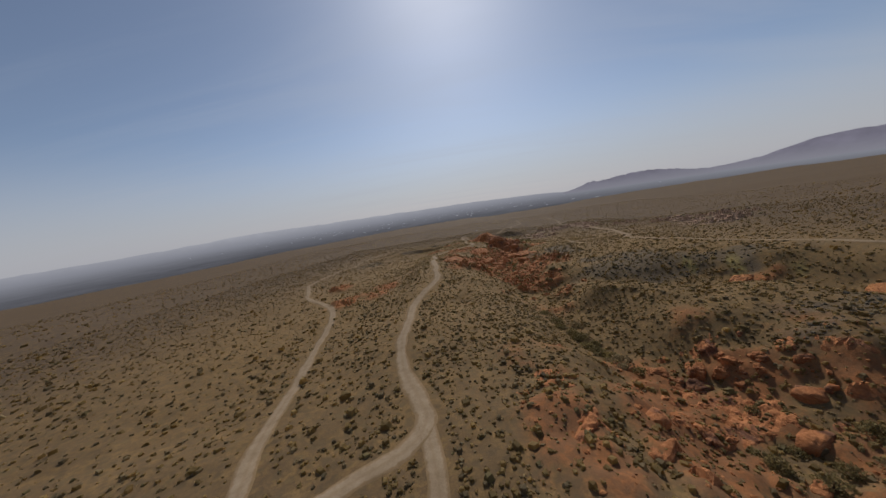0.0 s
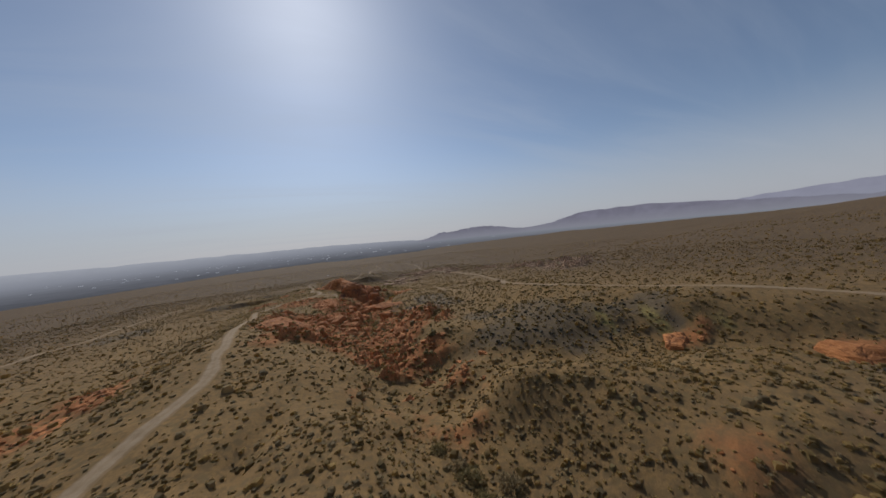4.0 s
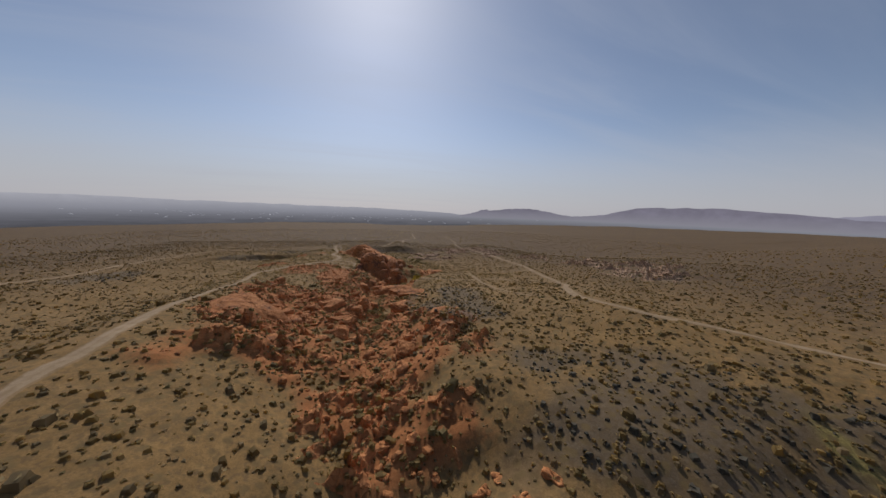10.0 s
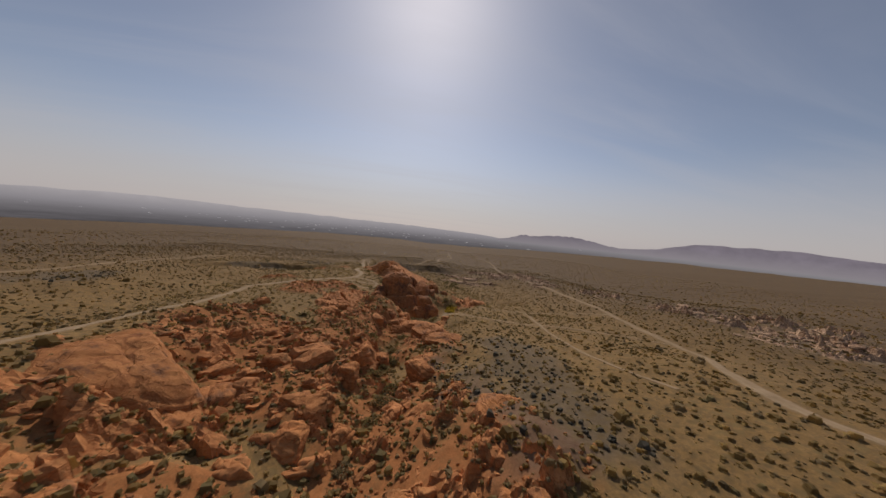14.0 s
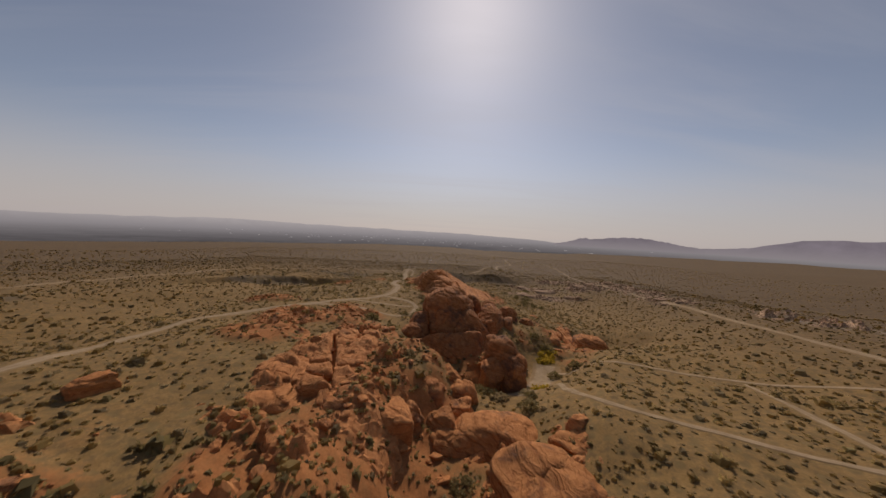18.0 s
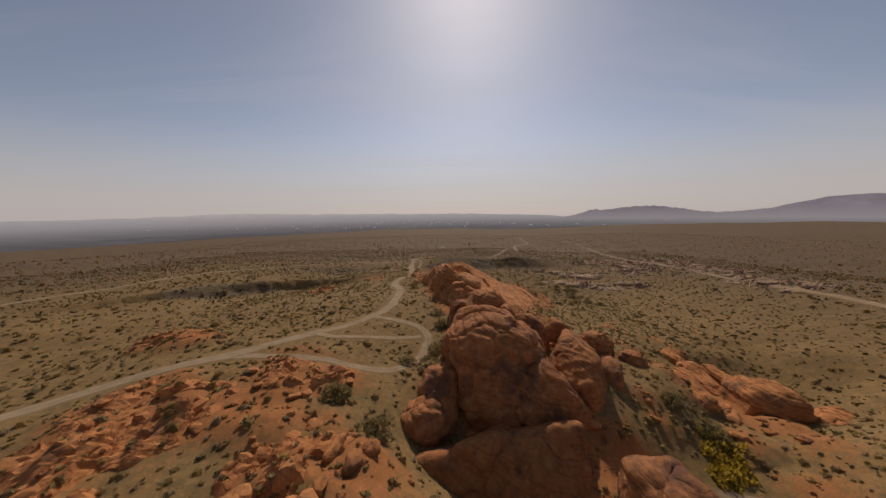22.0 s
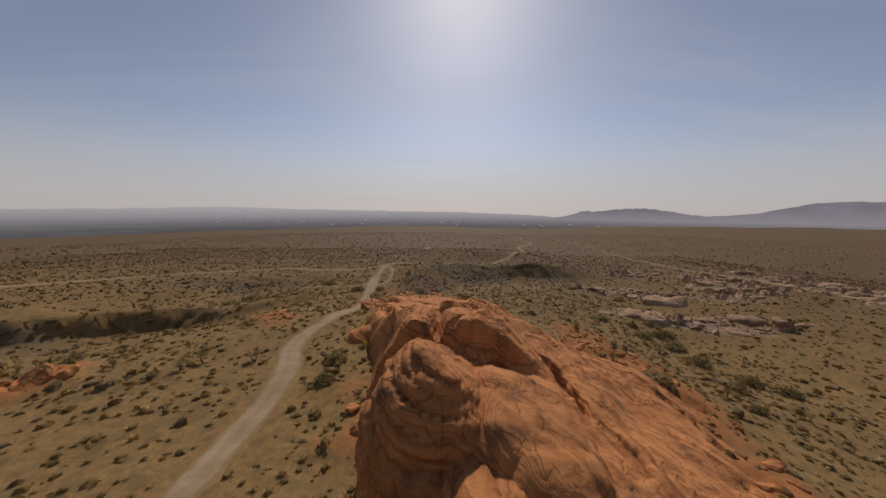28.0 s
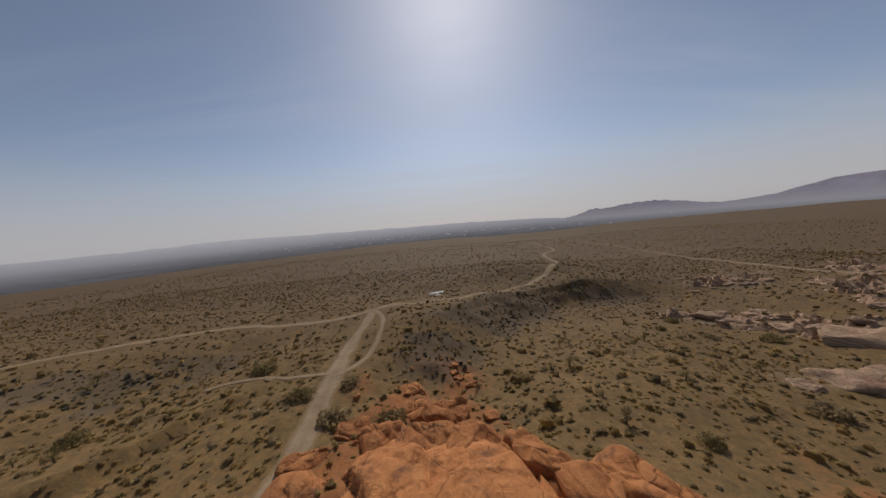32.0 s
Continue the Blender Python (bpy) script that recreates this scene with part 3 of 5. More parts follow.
def patch_mask(X, Y, patches, seed, ragged=0.8):
    out = np.zeros(np.shape(X))
    n = fbm(X / 7, Y / 7, 0, 4, seed)
    for x, y, rx, ry, turn in patches:
        out = np.maximum(out, knoll(X, Y, x, y, 1.0, rx, ry, turn))
    return np.clip((out * (1 + ragged * n) - 0.4) * 3.0, 0, 1)


xs, ys = steps(-1400, 1700, -55, 125, 0.9), steps(-700, 1500, 0, 390, 0.9)
GX, GY = np.meshgrid(xs, ys)
all_roads = [*ROADS.values(), *TRACKS.values()]
GZ = land(GX, GY)
rm = road_mask(GX, GY, all_roads, 1.2)
red = patch_mask(GX, GY, RED_PATCHES, 41) * (1 - rm)
blocky = np.zeros(GX.shape)
sel = red > 0.02
blocky[sel] = np.minimum(cells(np.stack([GX[sel], GY[sel] * 0.8, 0 * GX[sel]], -1), 3.6, 88)[0] * 3, 1) ** 0.6
GZ = GZ + (1 - rm) * (0.12 * fbm(GX / 2.5, GY / 2.5, 0, 3, 9) + red * (0.7 * np.abs(fbm(GX / 5, GY / 5, 0, 4, 51)) + 0.55 * blocky))
ground_mesh = grid_mesh("ground", GX, GY, GZ, SAND)
for key, arr in (("red", red), ("dark", 0.7 * patch_mask(GX, GY, DARK_PATCHES, 61)), ("yellow", np.maximum(0.8 * patch_mask(GX, GY, YELLOW_PATCHES, 71), 0.95 * patch_mask(GX, GY, LIT_SPURS, 71))), ("pale", 0.75 * patch_mask(GX, GY, PALE_PATCHES, 81)), ("far", ease(85, 240, np.maximum(np.abs(GX - 20) * 1.6, np.abs(GY - 190))))):
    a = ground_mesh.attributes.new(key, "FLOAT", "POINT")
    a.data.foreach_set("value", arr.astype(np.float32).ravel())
ground = tagged(new("ground", ground_mesh), "sandy brown desert ground with red soil and stony washes", "ground", kind="structure")


def height(x, y):
    """Height of the finished ground at places, by its own grid."""
    x, y = np.asarray(x, float), np.asarray(y, float)
    i, j = np.clip(np.searchsorted(xs, x) - 1, 0, len(xs) - 2), np.clip(np.searchsorted(ys, y) - 1, 0, len(ys) - 2)
    u, v = (x - xs[i]) / (xs[i + 1] - xs[i]), (y - ys[j]) / (ys[j + 1] - ys[j])
    z = (1 - v) * ((1 - u) * GZ[j, i] + u * GZ[j, i + 1]) + v * ((1 - u) * GZ[j + 1, i] + u * GZ[j + 1, i + 1])
    for x0, y0, step, B in BROKEN:
        ib, jb = np.round((x - x0) / step).astype(int), np.round((y - y0) / step).astype(int)
        inside = (ib >= 0) & (ib < B.shape[1]) & (jb >= 0) & (jb < B.shape[0])
        z = np.where(inside, np.maximum(z, B[np.clip(jb, 0, B.shape[0] - 1), np.clip(ib, 0, B.shape[1] - 1)]), z)
    return z


# broken red rock lying open on the slopes: x0, x1, y0, y1
BROKEN = []
ROCKY = [(32, 31, 19, 19, 0), (14, 26, 9, 12, 20), (27, 112, 10, 27, 0), (28, 150, 17, 22, 0), (9, 152, 17, 22, 0), (20, 127, 19, 13, 0), (7, 169, 16, 16, 0), (22, 177, 16, 15, 0), (42, 182, 8, 16, 0), (27, 198, 11, 16, 0), (43, 128, 7, 12, 0)]
BARE = [(-40, 98, 3.5, 7, -20), (-37, 109, 3.5, 8, -10), (-27, 111, 4, 7, 10), (-28, 124, 3, 8, 0), (-52, 130, 4, 5, 0), (-14, 244, 10, 3.6, -25), (5, 222, 8, 9, -10), (14, 231, 7, 4, -20), (21, 217, 6, 8, 0), (8, 211, 6, 4, 0), (-3, 281, 3, 4, 0), (6, 305, 3, 6, 20)]
for x0, x1, y0, y1, spots, strong, rock in ((2, 56, 6, 54, ROCKY, 0.5, DEEP_SHADED_ROCK), (-10, 54, 88, 209, ROCKY, 1.0, BROKEN_ROCK), (-60, -18, 86, 142, BARE, 0.7, RED_ROCK), (-32, 27, 204, 256, BARE, 0.5, RED_ROCK), (-12, 14, 272, 322, BARE, 0.6, RED_ROCK), (78, 182, 136, 410, PALE_PATCHES, 1.1, PALE_ROCK)):
    step = 0.55 if rock is PALE_ROCK else 0.32
    BX, BY = np.meshgrid(np.arange(x0, x1, step), np.arange(y0, y1, step))
    base = height(BX, BY)
    m = patch_mask(BX, BY, spots, 47, 1.0) * (1 - road_mask(BX, BY, all_roads, 1.5))
    if spots is ROCKY:
        m = m * ease(-0.6, 0.0, fbm(BX / 6, BY / 6, 0, 3, 59))
    edge = np.minimum.reduce([BX - x0, x1 - BX, BY - y0, y1 - BY])
    m = m * ease(0.5, 3, edge)
    rough = ease(-0.9, 0.0, fbm(BX / 9, BY / 9, 0, 3, 53))
    relief = 0.35 + rough * (shatter(BX, BY, 4.6, 1.0, 0.40, 63) + shatter(BX, BY, 1.9, 0.46, 0.42, 67, 0.9)) + 0.16 * shatter(BX, BY, 0.9, 0.9, 0.3, 71, 0.2) + 0.25 * fbm(BX / 3, BY / 3, 0, 3, 55)
    B = base - 0.35 * (1 - m) + m * strong * (relief - 0.15)
    me = grid_mesh("broken_rock", BX, BY, B, rock, False)
    tagged(new("broken_rock", me), "broken pale pink sandstone ledges breaking through sandy soil" if rock is PALE_ROCK else "broken red sandstone ledges and rubble breaking through red soil", "rocky ground", kind="structure")
    BROKEN.append((x0, y0, step, B))


def smooth_line(pts, step=0.8):
    p = np.array(pts, float)
    ext = np.vstack([2 * p[0] - p[1], p, 2 * p[-1] - p[-2]])
    out = []
    for k in range(1, len(ext) - 2):
        a, b, c, d = ext[k - 1 : k + 3]
        n = max(2, int(np.hypot(*(c - b)) / step))
        t = np.linspace(0, 1, n, endpoint=False)[:, None]
        out.append(0.5 * (2 * b + (c - a) * t + (2 * a - 5 * b + 4 * c - d) * t**2 + (3 * b - a - 3 * c + d) * t**3))
    return np.vstack([*out, p[-1:]])


def lay_road(name, label, width, pts, lift):
    c = smooth_line(pts)
    d = np.gradient(c, axis=0)
    d /= np.linalg.norm(d, axis=1)[:, None]
    side = np.stack([d[:, 1], -d[:, 0]], -1)
    s = np.arange(len(c))
    cols = np.linspace(-1, 1, 7)
    rag_l, rag_r = (1 + 0.3 * fbm(s / 6.0, 3.3 * k, 0, 4, 17) + 0.1 * fbm(s / 40.0, 5.1 * k, 0, 2, 19) for k in (1, 2))
    P = []
    for u in cols:
        w = width / 2 * u * (rag_l if u < 0 else rag_r)
        P.append(c + side * w[:, None])
    P = np.stack(P, 1)
    Z = height(P[..., 0], P[..., 1]) + lift
    Z[:, 0] -= lift + 0.12
    Z[:, -1] -= lift + 0.12
    Z[:, [2, 4]] -= 0.02
    me = grid_mesh(name, P[..., 0][:, ::-1], P[..., 1][:, ::-1], Z[:, ::-1], ROAD)
    a = me.attributes.new("across", "FLOAT", "POINT")
    a.data.foreach_set("value", np.broadcast_to(cols[::-1], P.shape[:2]).astype(np.float32).ravel())
    return tagged(new(name, me), label, "dirt road", kind="structure")


for i, (key, (w, pts)) in enumerate(ROADS.items()):
    lay_road("road", "pale packed dirt track with ragged edges crossing the desert scrub", w, pts, 0.07 + 0.004 * i)
for i, (key, (w, pts)) in enumerate(TRACKS.items()):
    lay_road("track", "faint sandy wheel track through low desert scrub", w, pts, 0.055 + 0.004 * i)

# ---- sandstone ----
def rock_mesh(name, size, material, seed, nu=64, nv=40, square=0.7, lumps=0.08, joints=0.0, joint_size=4.0, ledge=0.0, fine=0.018, tilt=0.3, lean=(0, 0), bed=None, facets=7, grain=0.0):
    """A weathered block of half sizes size: flat broken sides, sharp joints and worn beds."""
    D, q = ball(nu, nv)
    S = np.array(size, float)
    p = square
    E = np.sign(D) * np.abs(D) ** p
    E /= (np.abs(E) ** (2 / p)).sum(1)[:, None] ** (p / 2)
    r = np.random.default_rng(seed)
    for _ in range(facets):
        n = r.normal(size=3) * (1, 1, 0.8)
        n /= np.linalg.norm(n)
        over = E @ n - r.uniform(0.66, 0.92) * (E @ n).max()
        soft = 0.03
        E = E - n * (0.5 * (over + np.sqrt(over * over + soft * soft)) * 0.96)[:, None]
    P = E * S
    R = S.mean()
    N = D / S
    N /= np.linalg.norm(N, axis=1)[:, None]
    o = seed * 17.3
    disp = lumps * R * fbm(P[:, 0] / R * 0.9 + o, P[:, 1] / R * 0.9, P[:, 2] / R * 0.9, 2, seed)
    if joints:
        W = P + 0.3 * joint_size * np.stack([fbm(P[:, 0] / joint_size + o, P[:, 1] / joint_size, P[:, 2] / joint_size, 2, seed + k) for k in (31, 32, 33)], -1) * 0.5
        W[:, 2] *= 1.4
        g, own = cells(W + o, joint_size, seed)
        wide = 0.3 / joint_size
        disp += joints * (0.25 * lot(own, seed + 3) - 0.8 * np.exp(-((g / wide) ** 1.3)))
    if ledge:
        h = P[:, 2] + tilt * P[:, 0] + 0.6 * fbm(P[:, 0] / 7 + o, P[:, 1] / 7, P[:, 2] / 7, 2, seed + 5)
        f = h / (bed or 0.9 + 0.1 * R)
        k = np.floor(f)
        f = f - k
        disp += ledge * (np.minimum(f * 5, 1) * np.minimum((1 - f) * 12, 1) - 0.7 + 0.8 * vnoise(k * 1.0, 0, 0, seed + 8))
    disp += fine * R * fbm(P[:, 0] / R * 6 + o, P[:, 1] / R * 6, P[:, 2] / R * 6, 3, seed + 9)
    P = P + N * disp[:, None]
    P[:, 0] += lean[0] * P[:, 2]
    P[:, 1] += lean[1] * P[:, 2]
    me = bpy.data.meshes.new(name)
    me.vertices.add(len(P))
    me.vertices.foreach_set("co", P.astype(np.float32).ravel())
    fill_faces(me, q, True)
    me.materials.append(material)
    return me


def formation(name, label, lobes, material, group="", part_name="lobe", res=(72, 44), **every):
    """lobes: x, y, top height, half sizes x, y, z, turn, and options."""
    cx, cy = np.mean([l[0] for l in lobes]), np.mean([l[1] for l in lobes])
    base = new(name)
    base.location = (cx, cy, float(height(cx, cy)))
    for x, y, top, sx, sy, sz, turn, *opt in lobes:
        o = dict(seed=int(abs(x * 7 + y * 3)) % 97 + 1, nu=res[0], nv=res[1], joints=0.35, joint_size=max(2.2, max(sx, sy) * 0.7), ledge=0.07, tip=(0, 0))
        o.update(every)
        o.update(opt[0] if opt else {})
        tip = o.pop("tip")
        top = min(top, float(height(x, y)) + 1.5 * sz)
        me = rock_mesh(part_name, (sx, sy, sz), o.pop("mat", material), **o)
        ob = new(part_name, me)
        ob.parent = base
        ob.matrix_basis = Matrix.Translation(-base.location) @ pose(x, y, top - sz, 0, 0, turn) @ pose(0, 0, 0, *tip, 0)
    return tagged(base, label, "rock formation", group)


fin = dict(square=0.6, joints=0.3, joint_size=5, nu=110, nv=64, facets=4)
big = dict(nu=130, nv=84)
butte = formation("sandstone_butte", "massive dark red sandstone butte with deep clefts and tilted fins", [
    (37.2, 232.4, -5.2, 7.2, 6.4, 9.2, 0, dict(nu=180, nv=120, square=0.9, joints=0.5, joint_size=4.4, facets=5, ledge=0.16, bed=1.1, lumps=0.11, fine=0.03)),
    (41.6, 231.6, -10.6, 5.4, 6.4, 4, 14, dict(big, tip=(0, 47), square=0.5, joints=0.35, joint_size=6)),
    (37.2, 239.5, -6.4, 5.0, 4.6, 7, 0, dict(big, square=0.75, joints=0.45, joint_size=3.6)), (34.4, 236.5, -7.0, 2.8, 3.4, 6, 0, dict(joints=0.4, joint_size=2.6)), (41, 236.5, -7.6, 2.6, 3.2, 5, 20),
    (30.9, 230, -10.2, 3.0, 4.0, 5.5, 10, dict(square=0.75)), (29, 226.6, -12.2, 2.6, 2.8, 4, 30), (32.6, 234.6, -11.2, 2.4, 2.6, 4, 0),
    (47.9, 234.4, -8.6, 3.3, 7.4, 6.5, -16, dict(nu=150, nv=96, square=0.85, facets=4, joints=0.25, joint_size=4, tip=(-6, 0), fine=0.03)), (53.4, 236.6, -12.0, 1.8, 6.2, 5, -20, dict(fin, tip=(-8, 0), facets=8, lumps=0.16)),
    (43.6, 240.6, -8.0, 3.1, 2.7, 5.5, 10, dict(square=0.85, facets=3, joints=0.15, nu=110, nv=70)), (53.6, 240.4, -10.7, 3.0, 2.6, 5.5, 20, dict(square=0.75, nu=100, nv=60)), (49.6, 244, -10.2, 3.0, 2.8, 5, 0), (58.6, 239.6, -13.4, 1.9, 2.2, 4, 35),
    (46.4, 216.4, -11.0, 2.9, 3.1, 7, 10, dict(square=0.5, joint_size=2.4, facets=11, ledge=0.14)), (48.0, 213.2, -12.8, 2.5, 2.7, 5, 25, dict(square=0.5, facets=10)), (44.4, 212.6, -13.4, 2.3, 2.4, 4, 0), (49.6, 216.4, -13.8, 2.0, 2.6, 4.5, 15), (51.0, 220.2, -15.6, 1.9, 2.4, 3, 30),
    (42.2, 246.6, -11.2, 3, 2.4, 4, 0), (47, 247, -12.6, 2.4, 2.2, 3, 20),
    (27.2, 221, -13.6, 3.0, 2.4, 3, 0)], DEEP_SHADED_ROCK)


def hull_rock(name, corners, material, parent, seed, nu=150, nv=96, edge=0.4, ledge=0.12, bed=0.7, joints=0.25, joint_size=4.0, tilt=0.3):
    """A block with flat broken faces, given by its corners, with worn edges, beds and joints."""
    bm = bmesh.new()
    for p in corners:
        bm.verts.new(p)
    bmesh.ops.convex_hull(bm, input=bm.verts)
    bm.normal_update()
    C = np.mean(np.array(corners, float), axis=0)
    planes = []
    for f in bm.faces:
        n = np.array(f.normal)
        d = float(n @ (np.array(f.calc_center_median()) - C))
        planes.append((n, d) if d > 0 else (-n, -d))
    bm.free()
    D, q = ball(nu, nv)
    # soft minimum of the faces' distances rounds the edges a little
    near = np.stack([np.maximum(D @ n, 1e-6) / max(d, 0.05) for n, d in planes], 1)
    power = 4.0 / edge
    P = D / ((near**power).sum(1) ** (1 / power))[:, None]
    o = seed * 13.7
    N = D.copy()
    W = P + 0.5 * np.stack([fbm(P[:, 0] / 3 + o, P[:, 1] / 3, P[:, 2] / 3, 2, seed + k) for k in (1, 2, 3)], -1)
    g, own = cells(W + o, joint_size, seed)
    disp = 0.7 * fbm(P[:, 0] / 5 + o, P[:, 1] / 5, P[:, 2] / 5, 3, seed) + joints * (0.6 * lot(own, seed + 3) - 0.8 * np.exp(-((g / 0.07) ** 1.3)))
    h = (P[:, 2] + tilt * P[:, 0] + 0.5 * fbm(P[:, 0] / 6 + o, P[:, 1] / 6, 0, 2, seed + 5)) / bed
    k = np.floor(h)
    h = h - k
    disp += ledge * (np.minimum(h * 5, 1) * np.minimum((1 - h) * 10, 1) - 0.7 + 0.8 * vnoise(k, 0, 0, seed + 8)) + 0.07 * fbm(P[:, 0] * 1.3 + o, P[:, 1] * 1.3, P[:, 2] * 1.3, 3, seed + 9)
    P = P + N * disp[:, None] + C
    me = bpy.data.meshes.new(name)
    me.vertices.add(len(P))
    me.vertices.foreach_set("co", (P - np.array(parent.location)).astype(np.float32).ravel())
    fill_faces(me, q, True)
    me.materials.append(material)
    new(name, me).parent = parent


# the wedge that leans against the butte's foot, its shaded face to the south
hull_rock("wedge", [(27, 219, -16.5), (33, 217.6, -18.5), (41, 215, -20), (25.4, 221.2, -13.9), (33, 221.2, -13.0), (39.5, 222.6, -11.9), (44.8, 223.6, -10.8), (27, 226, -17), (36, 228, -16.4), (46.5, 228, -15.6), (28, 228, -21), (46.5, 229, -21), (46, 219.5, -20)], DEEP_SHADED_ROCK, butte, 5)
formation("sandstone_block", "square jointed sandstone block beside a bush", [(35, 247.5, -7.7, 2.7, 2.9, 5.5, 15, dict(square=0.5, joints=0.3, joint_size=2.4)), (39, 249.5, -11.5, 2.6, 2.4, 3, 0)], DEEP_SHADED_ROCK)
ridge = formation("sandstone_ridge", "long layered orange sandstone ridge with a rounded crest", [
    (32.6, 270, -5.2, 3.5, 4.6, 7, 0, dict(ledge=0.2, joints=0.1, square=0.9, nu=150, nv=110, bed=0.62, facets=2)),
    (36.4, 268.4, -7.3, 3.4, 5.2, 4, 0, dict(tip=(0, 20), square=0.6, joints=0.2, nu=110, nv=64, facets=4)), (34.5, 263.2, -8.6, 5.2, 4.6, 8, 0, dict(joints=0.35, nu=120, nv=80)), (40, 260.6, -9.4, 5.2, 4.6, 8, 15, dict(nu=110, nv=70)), (45.6, 257, -11.8, 4.2, 4.4, 6.5, 20), (46.5, 251, -14.6, 3.4, 3, 4, 0), (51, 254.5, -14.8, 3.6, 3.4, 4, 0),
    (24.2, 296, -13.6, 3.6, 6.4, 4, 0, dict(joint_size=3.2)),
    (41.2, 302.5, -14.6, 1.6, 3.0, 1.8, -20), (44.6, 296.5, -14.9, 1.8, 3.2, 1.8, -18), (35, 289.6, -9.2, 1.5, 1.5, 2.2, 20, dict(square=0.5, nu=40, nv=28))], RED_ROCK)


def crest():
    """The ridge's broad back: a dipping sheet of sandstone cut by long joints, with a steep west side."""
    X, Y = np.meshgrid(np.arange(17, 60, 0.22), np.arange(258, 320, 0.22))
    at = [258, 262, 276.4, 277.4, 284, 286, 290, 296, 304, 312, 318]
    top = np.interp(Y, at, [-14, -9.0, -9.0, -9.0, -8.6, -8.7, -10.3, -12.1, -13.6, -15.0, -18.5])
    top = top + ease(276.6, 277.6, Y + 0.6 * fbm(X / 3, 0, 0, 3, 205)) * ease(286, 283, Y) * ease(42, 37.5, X) * np.interp(Y, at, [0, 0, 1.8, 1.8, 1.3, 0.2, 0, 0, 0, 0, 0])
    warp = 0.7 * fbm(X / 6, Y / 6, 0, 3, 207)
    west = np.interp(Y, at, [33, 32, 31, 29.4, 28.4, 27.4, 25.6, 23.4, 22.6, 24.4, 26]) + warp
    east = np.interp(Y, at, [36, 36, 36.5, 36.8, 37.4, 38, 38.2, 38.6, 37.4, 35.4, 32]) + warp
    Z = top - 0.8 * np.maximum(west + 1.7 - X, 0) ** 1.6 - np.interp(Y, [270, 290, 300, 312], [0.48, 0.52, 0.95, 1.5]) * np.maximum(X - east, 0) + 0.05 * (X - 33)
    Z = Z - 2.0 * np.exp(-(((X - 33.0 - 0.08 * (Y - 277)) / 0.55) ** 2)) * ease(283, 278, Y) * ease(275, 276.5, Y)
    rough = ease(-0.4, 0.5, fbm(X / 8, Y / 8, 0, 2, 217))
    flank = 1 - 0.65 * ease(1, 5, X - east)
    Z = Z + flank * shatter(X, Y, 6.0, 0.34, 0.16, 211, 1.45) + flank * (0.2 + 0.8 * rough) * shatter(X, Y, 2.3, 0.13, 0.13, 213, 1.2) + 0.14 * fbm(X / 2.4, Y / 2.4, 0, 4, 219)
    f = (Z + 0.3 * X + 0.5 * fbm(X / 5, Y / 5, 0, 3, 221)) / 0.62
    Z = Z + 0.17 * flank * (np.minimum((f - np.floor(f)) * 3, 1) - 0.8)
    hollow = ((X - 35.6 - 0.3 * (Y - 288)) / 0.5) ** 2 + ((Y - 288) / 1.5) ** 2
    Z = Z - 1.5 * ease(1.4, 0.7, hollow)
    crack = np.abs(X - 42.6 + 0.12 * (Y - 276) - 0.25 * fbm(Y / 1.5, 0, 0, 3, 223))
    Z = Z - 1.6 * ease(0.45, 0.15, crack) * ease(272.5, 274, Y) * ease(279.5, 278.5, Y)
    me = grid_mesh("crest", X, Y, np.maximum(Z, -30), RED_ROCK)
    ob = new("crest", me)
    ob.parent = ridge
    ob.matrix_basis = Matrix.Translation(-ridge.location)


crest()
formation("sandstone_tail", "low jointed orange sandstone slabs where the ridge runs out", [
    (33.6, 314, -15.9, 2.8, 2.6, 3.4, 20), (29.6, 314.6, -15.9, 2.6, 2.8, 3, -12), (22, 309, -15.2, 2.6, 3.2, 2.5, 0), (26, 315.4, -16.5, 2.4, 2.8, 2.5, 10),
    (37.5, 312, -15.8, 1.8, 3.2, 2, 30), (40.4, 307, -15.6, 2.2, 4.4, 3, 12), (23, 318.5, -17.3, 2.2, 1.7, 1.6, 20), (31.5, 320.4, -17.5, 2.4, 2.2, 2, 0), (28, 321.6, -17.9, 2.0, 1.8, 1.6, 25), (27, 326, -18.2, 1.9, 1.6, 1.4, 30), (44, 310, -17, 2.6, 3.6, 2, 25), (20.5, 313.5, -16.3, 2.0, 1.8, 1.5, 0)], RED_ROCK, joints=0.4, square=0.42, ledge=0.05)
formation("sandstone_slab", "broad tilted orange sandstone slab over a shaded hollow", [
    (2, 147, -2.2, 9, 9, 5, 25, dict(tip=(8, 8), joints=0.2, joint_size=6, ledge=0.22, nu=120, nv=76)), (8.5, 141, -5.2, 4.5, 4, 3, 20, dict(square=0.8)), (-4, 139, -2.6, 6, 4, 2, 20), (11, 147, -6.8, 2.8, 4, 3, 0), (9, 133.5, -6.4, 3.4, 2, 1.6, 10)], RED_ROCK)
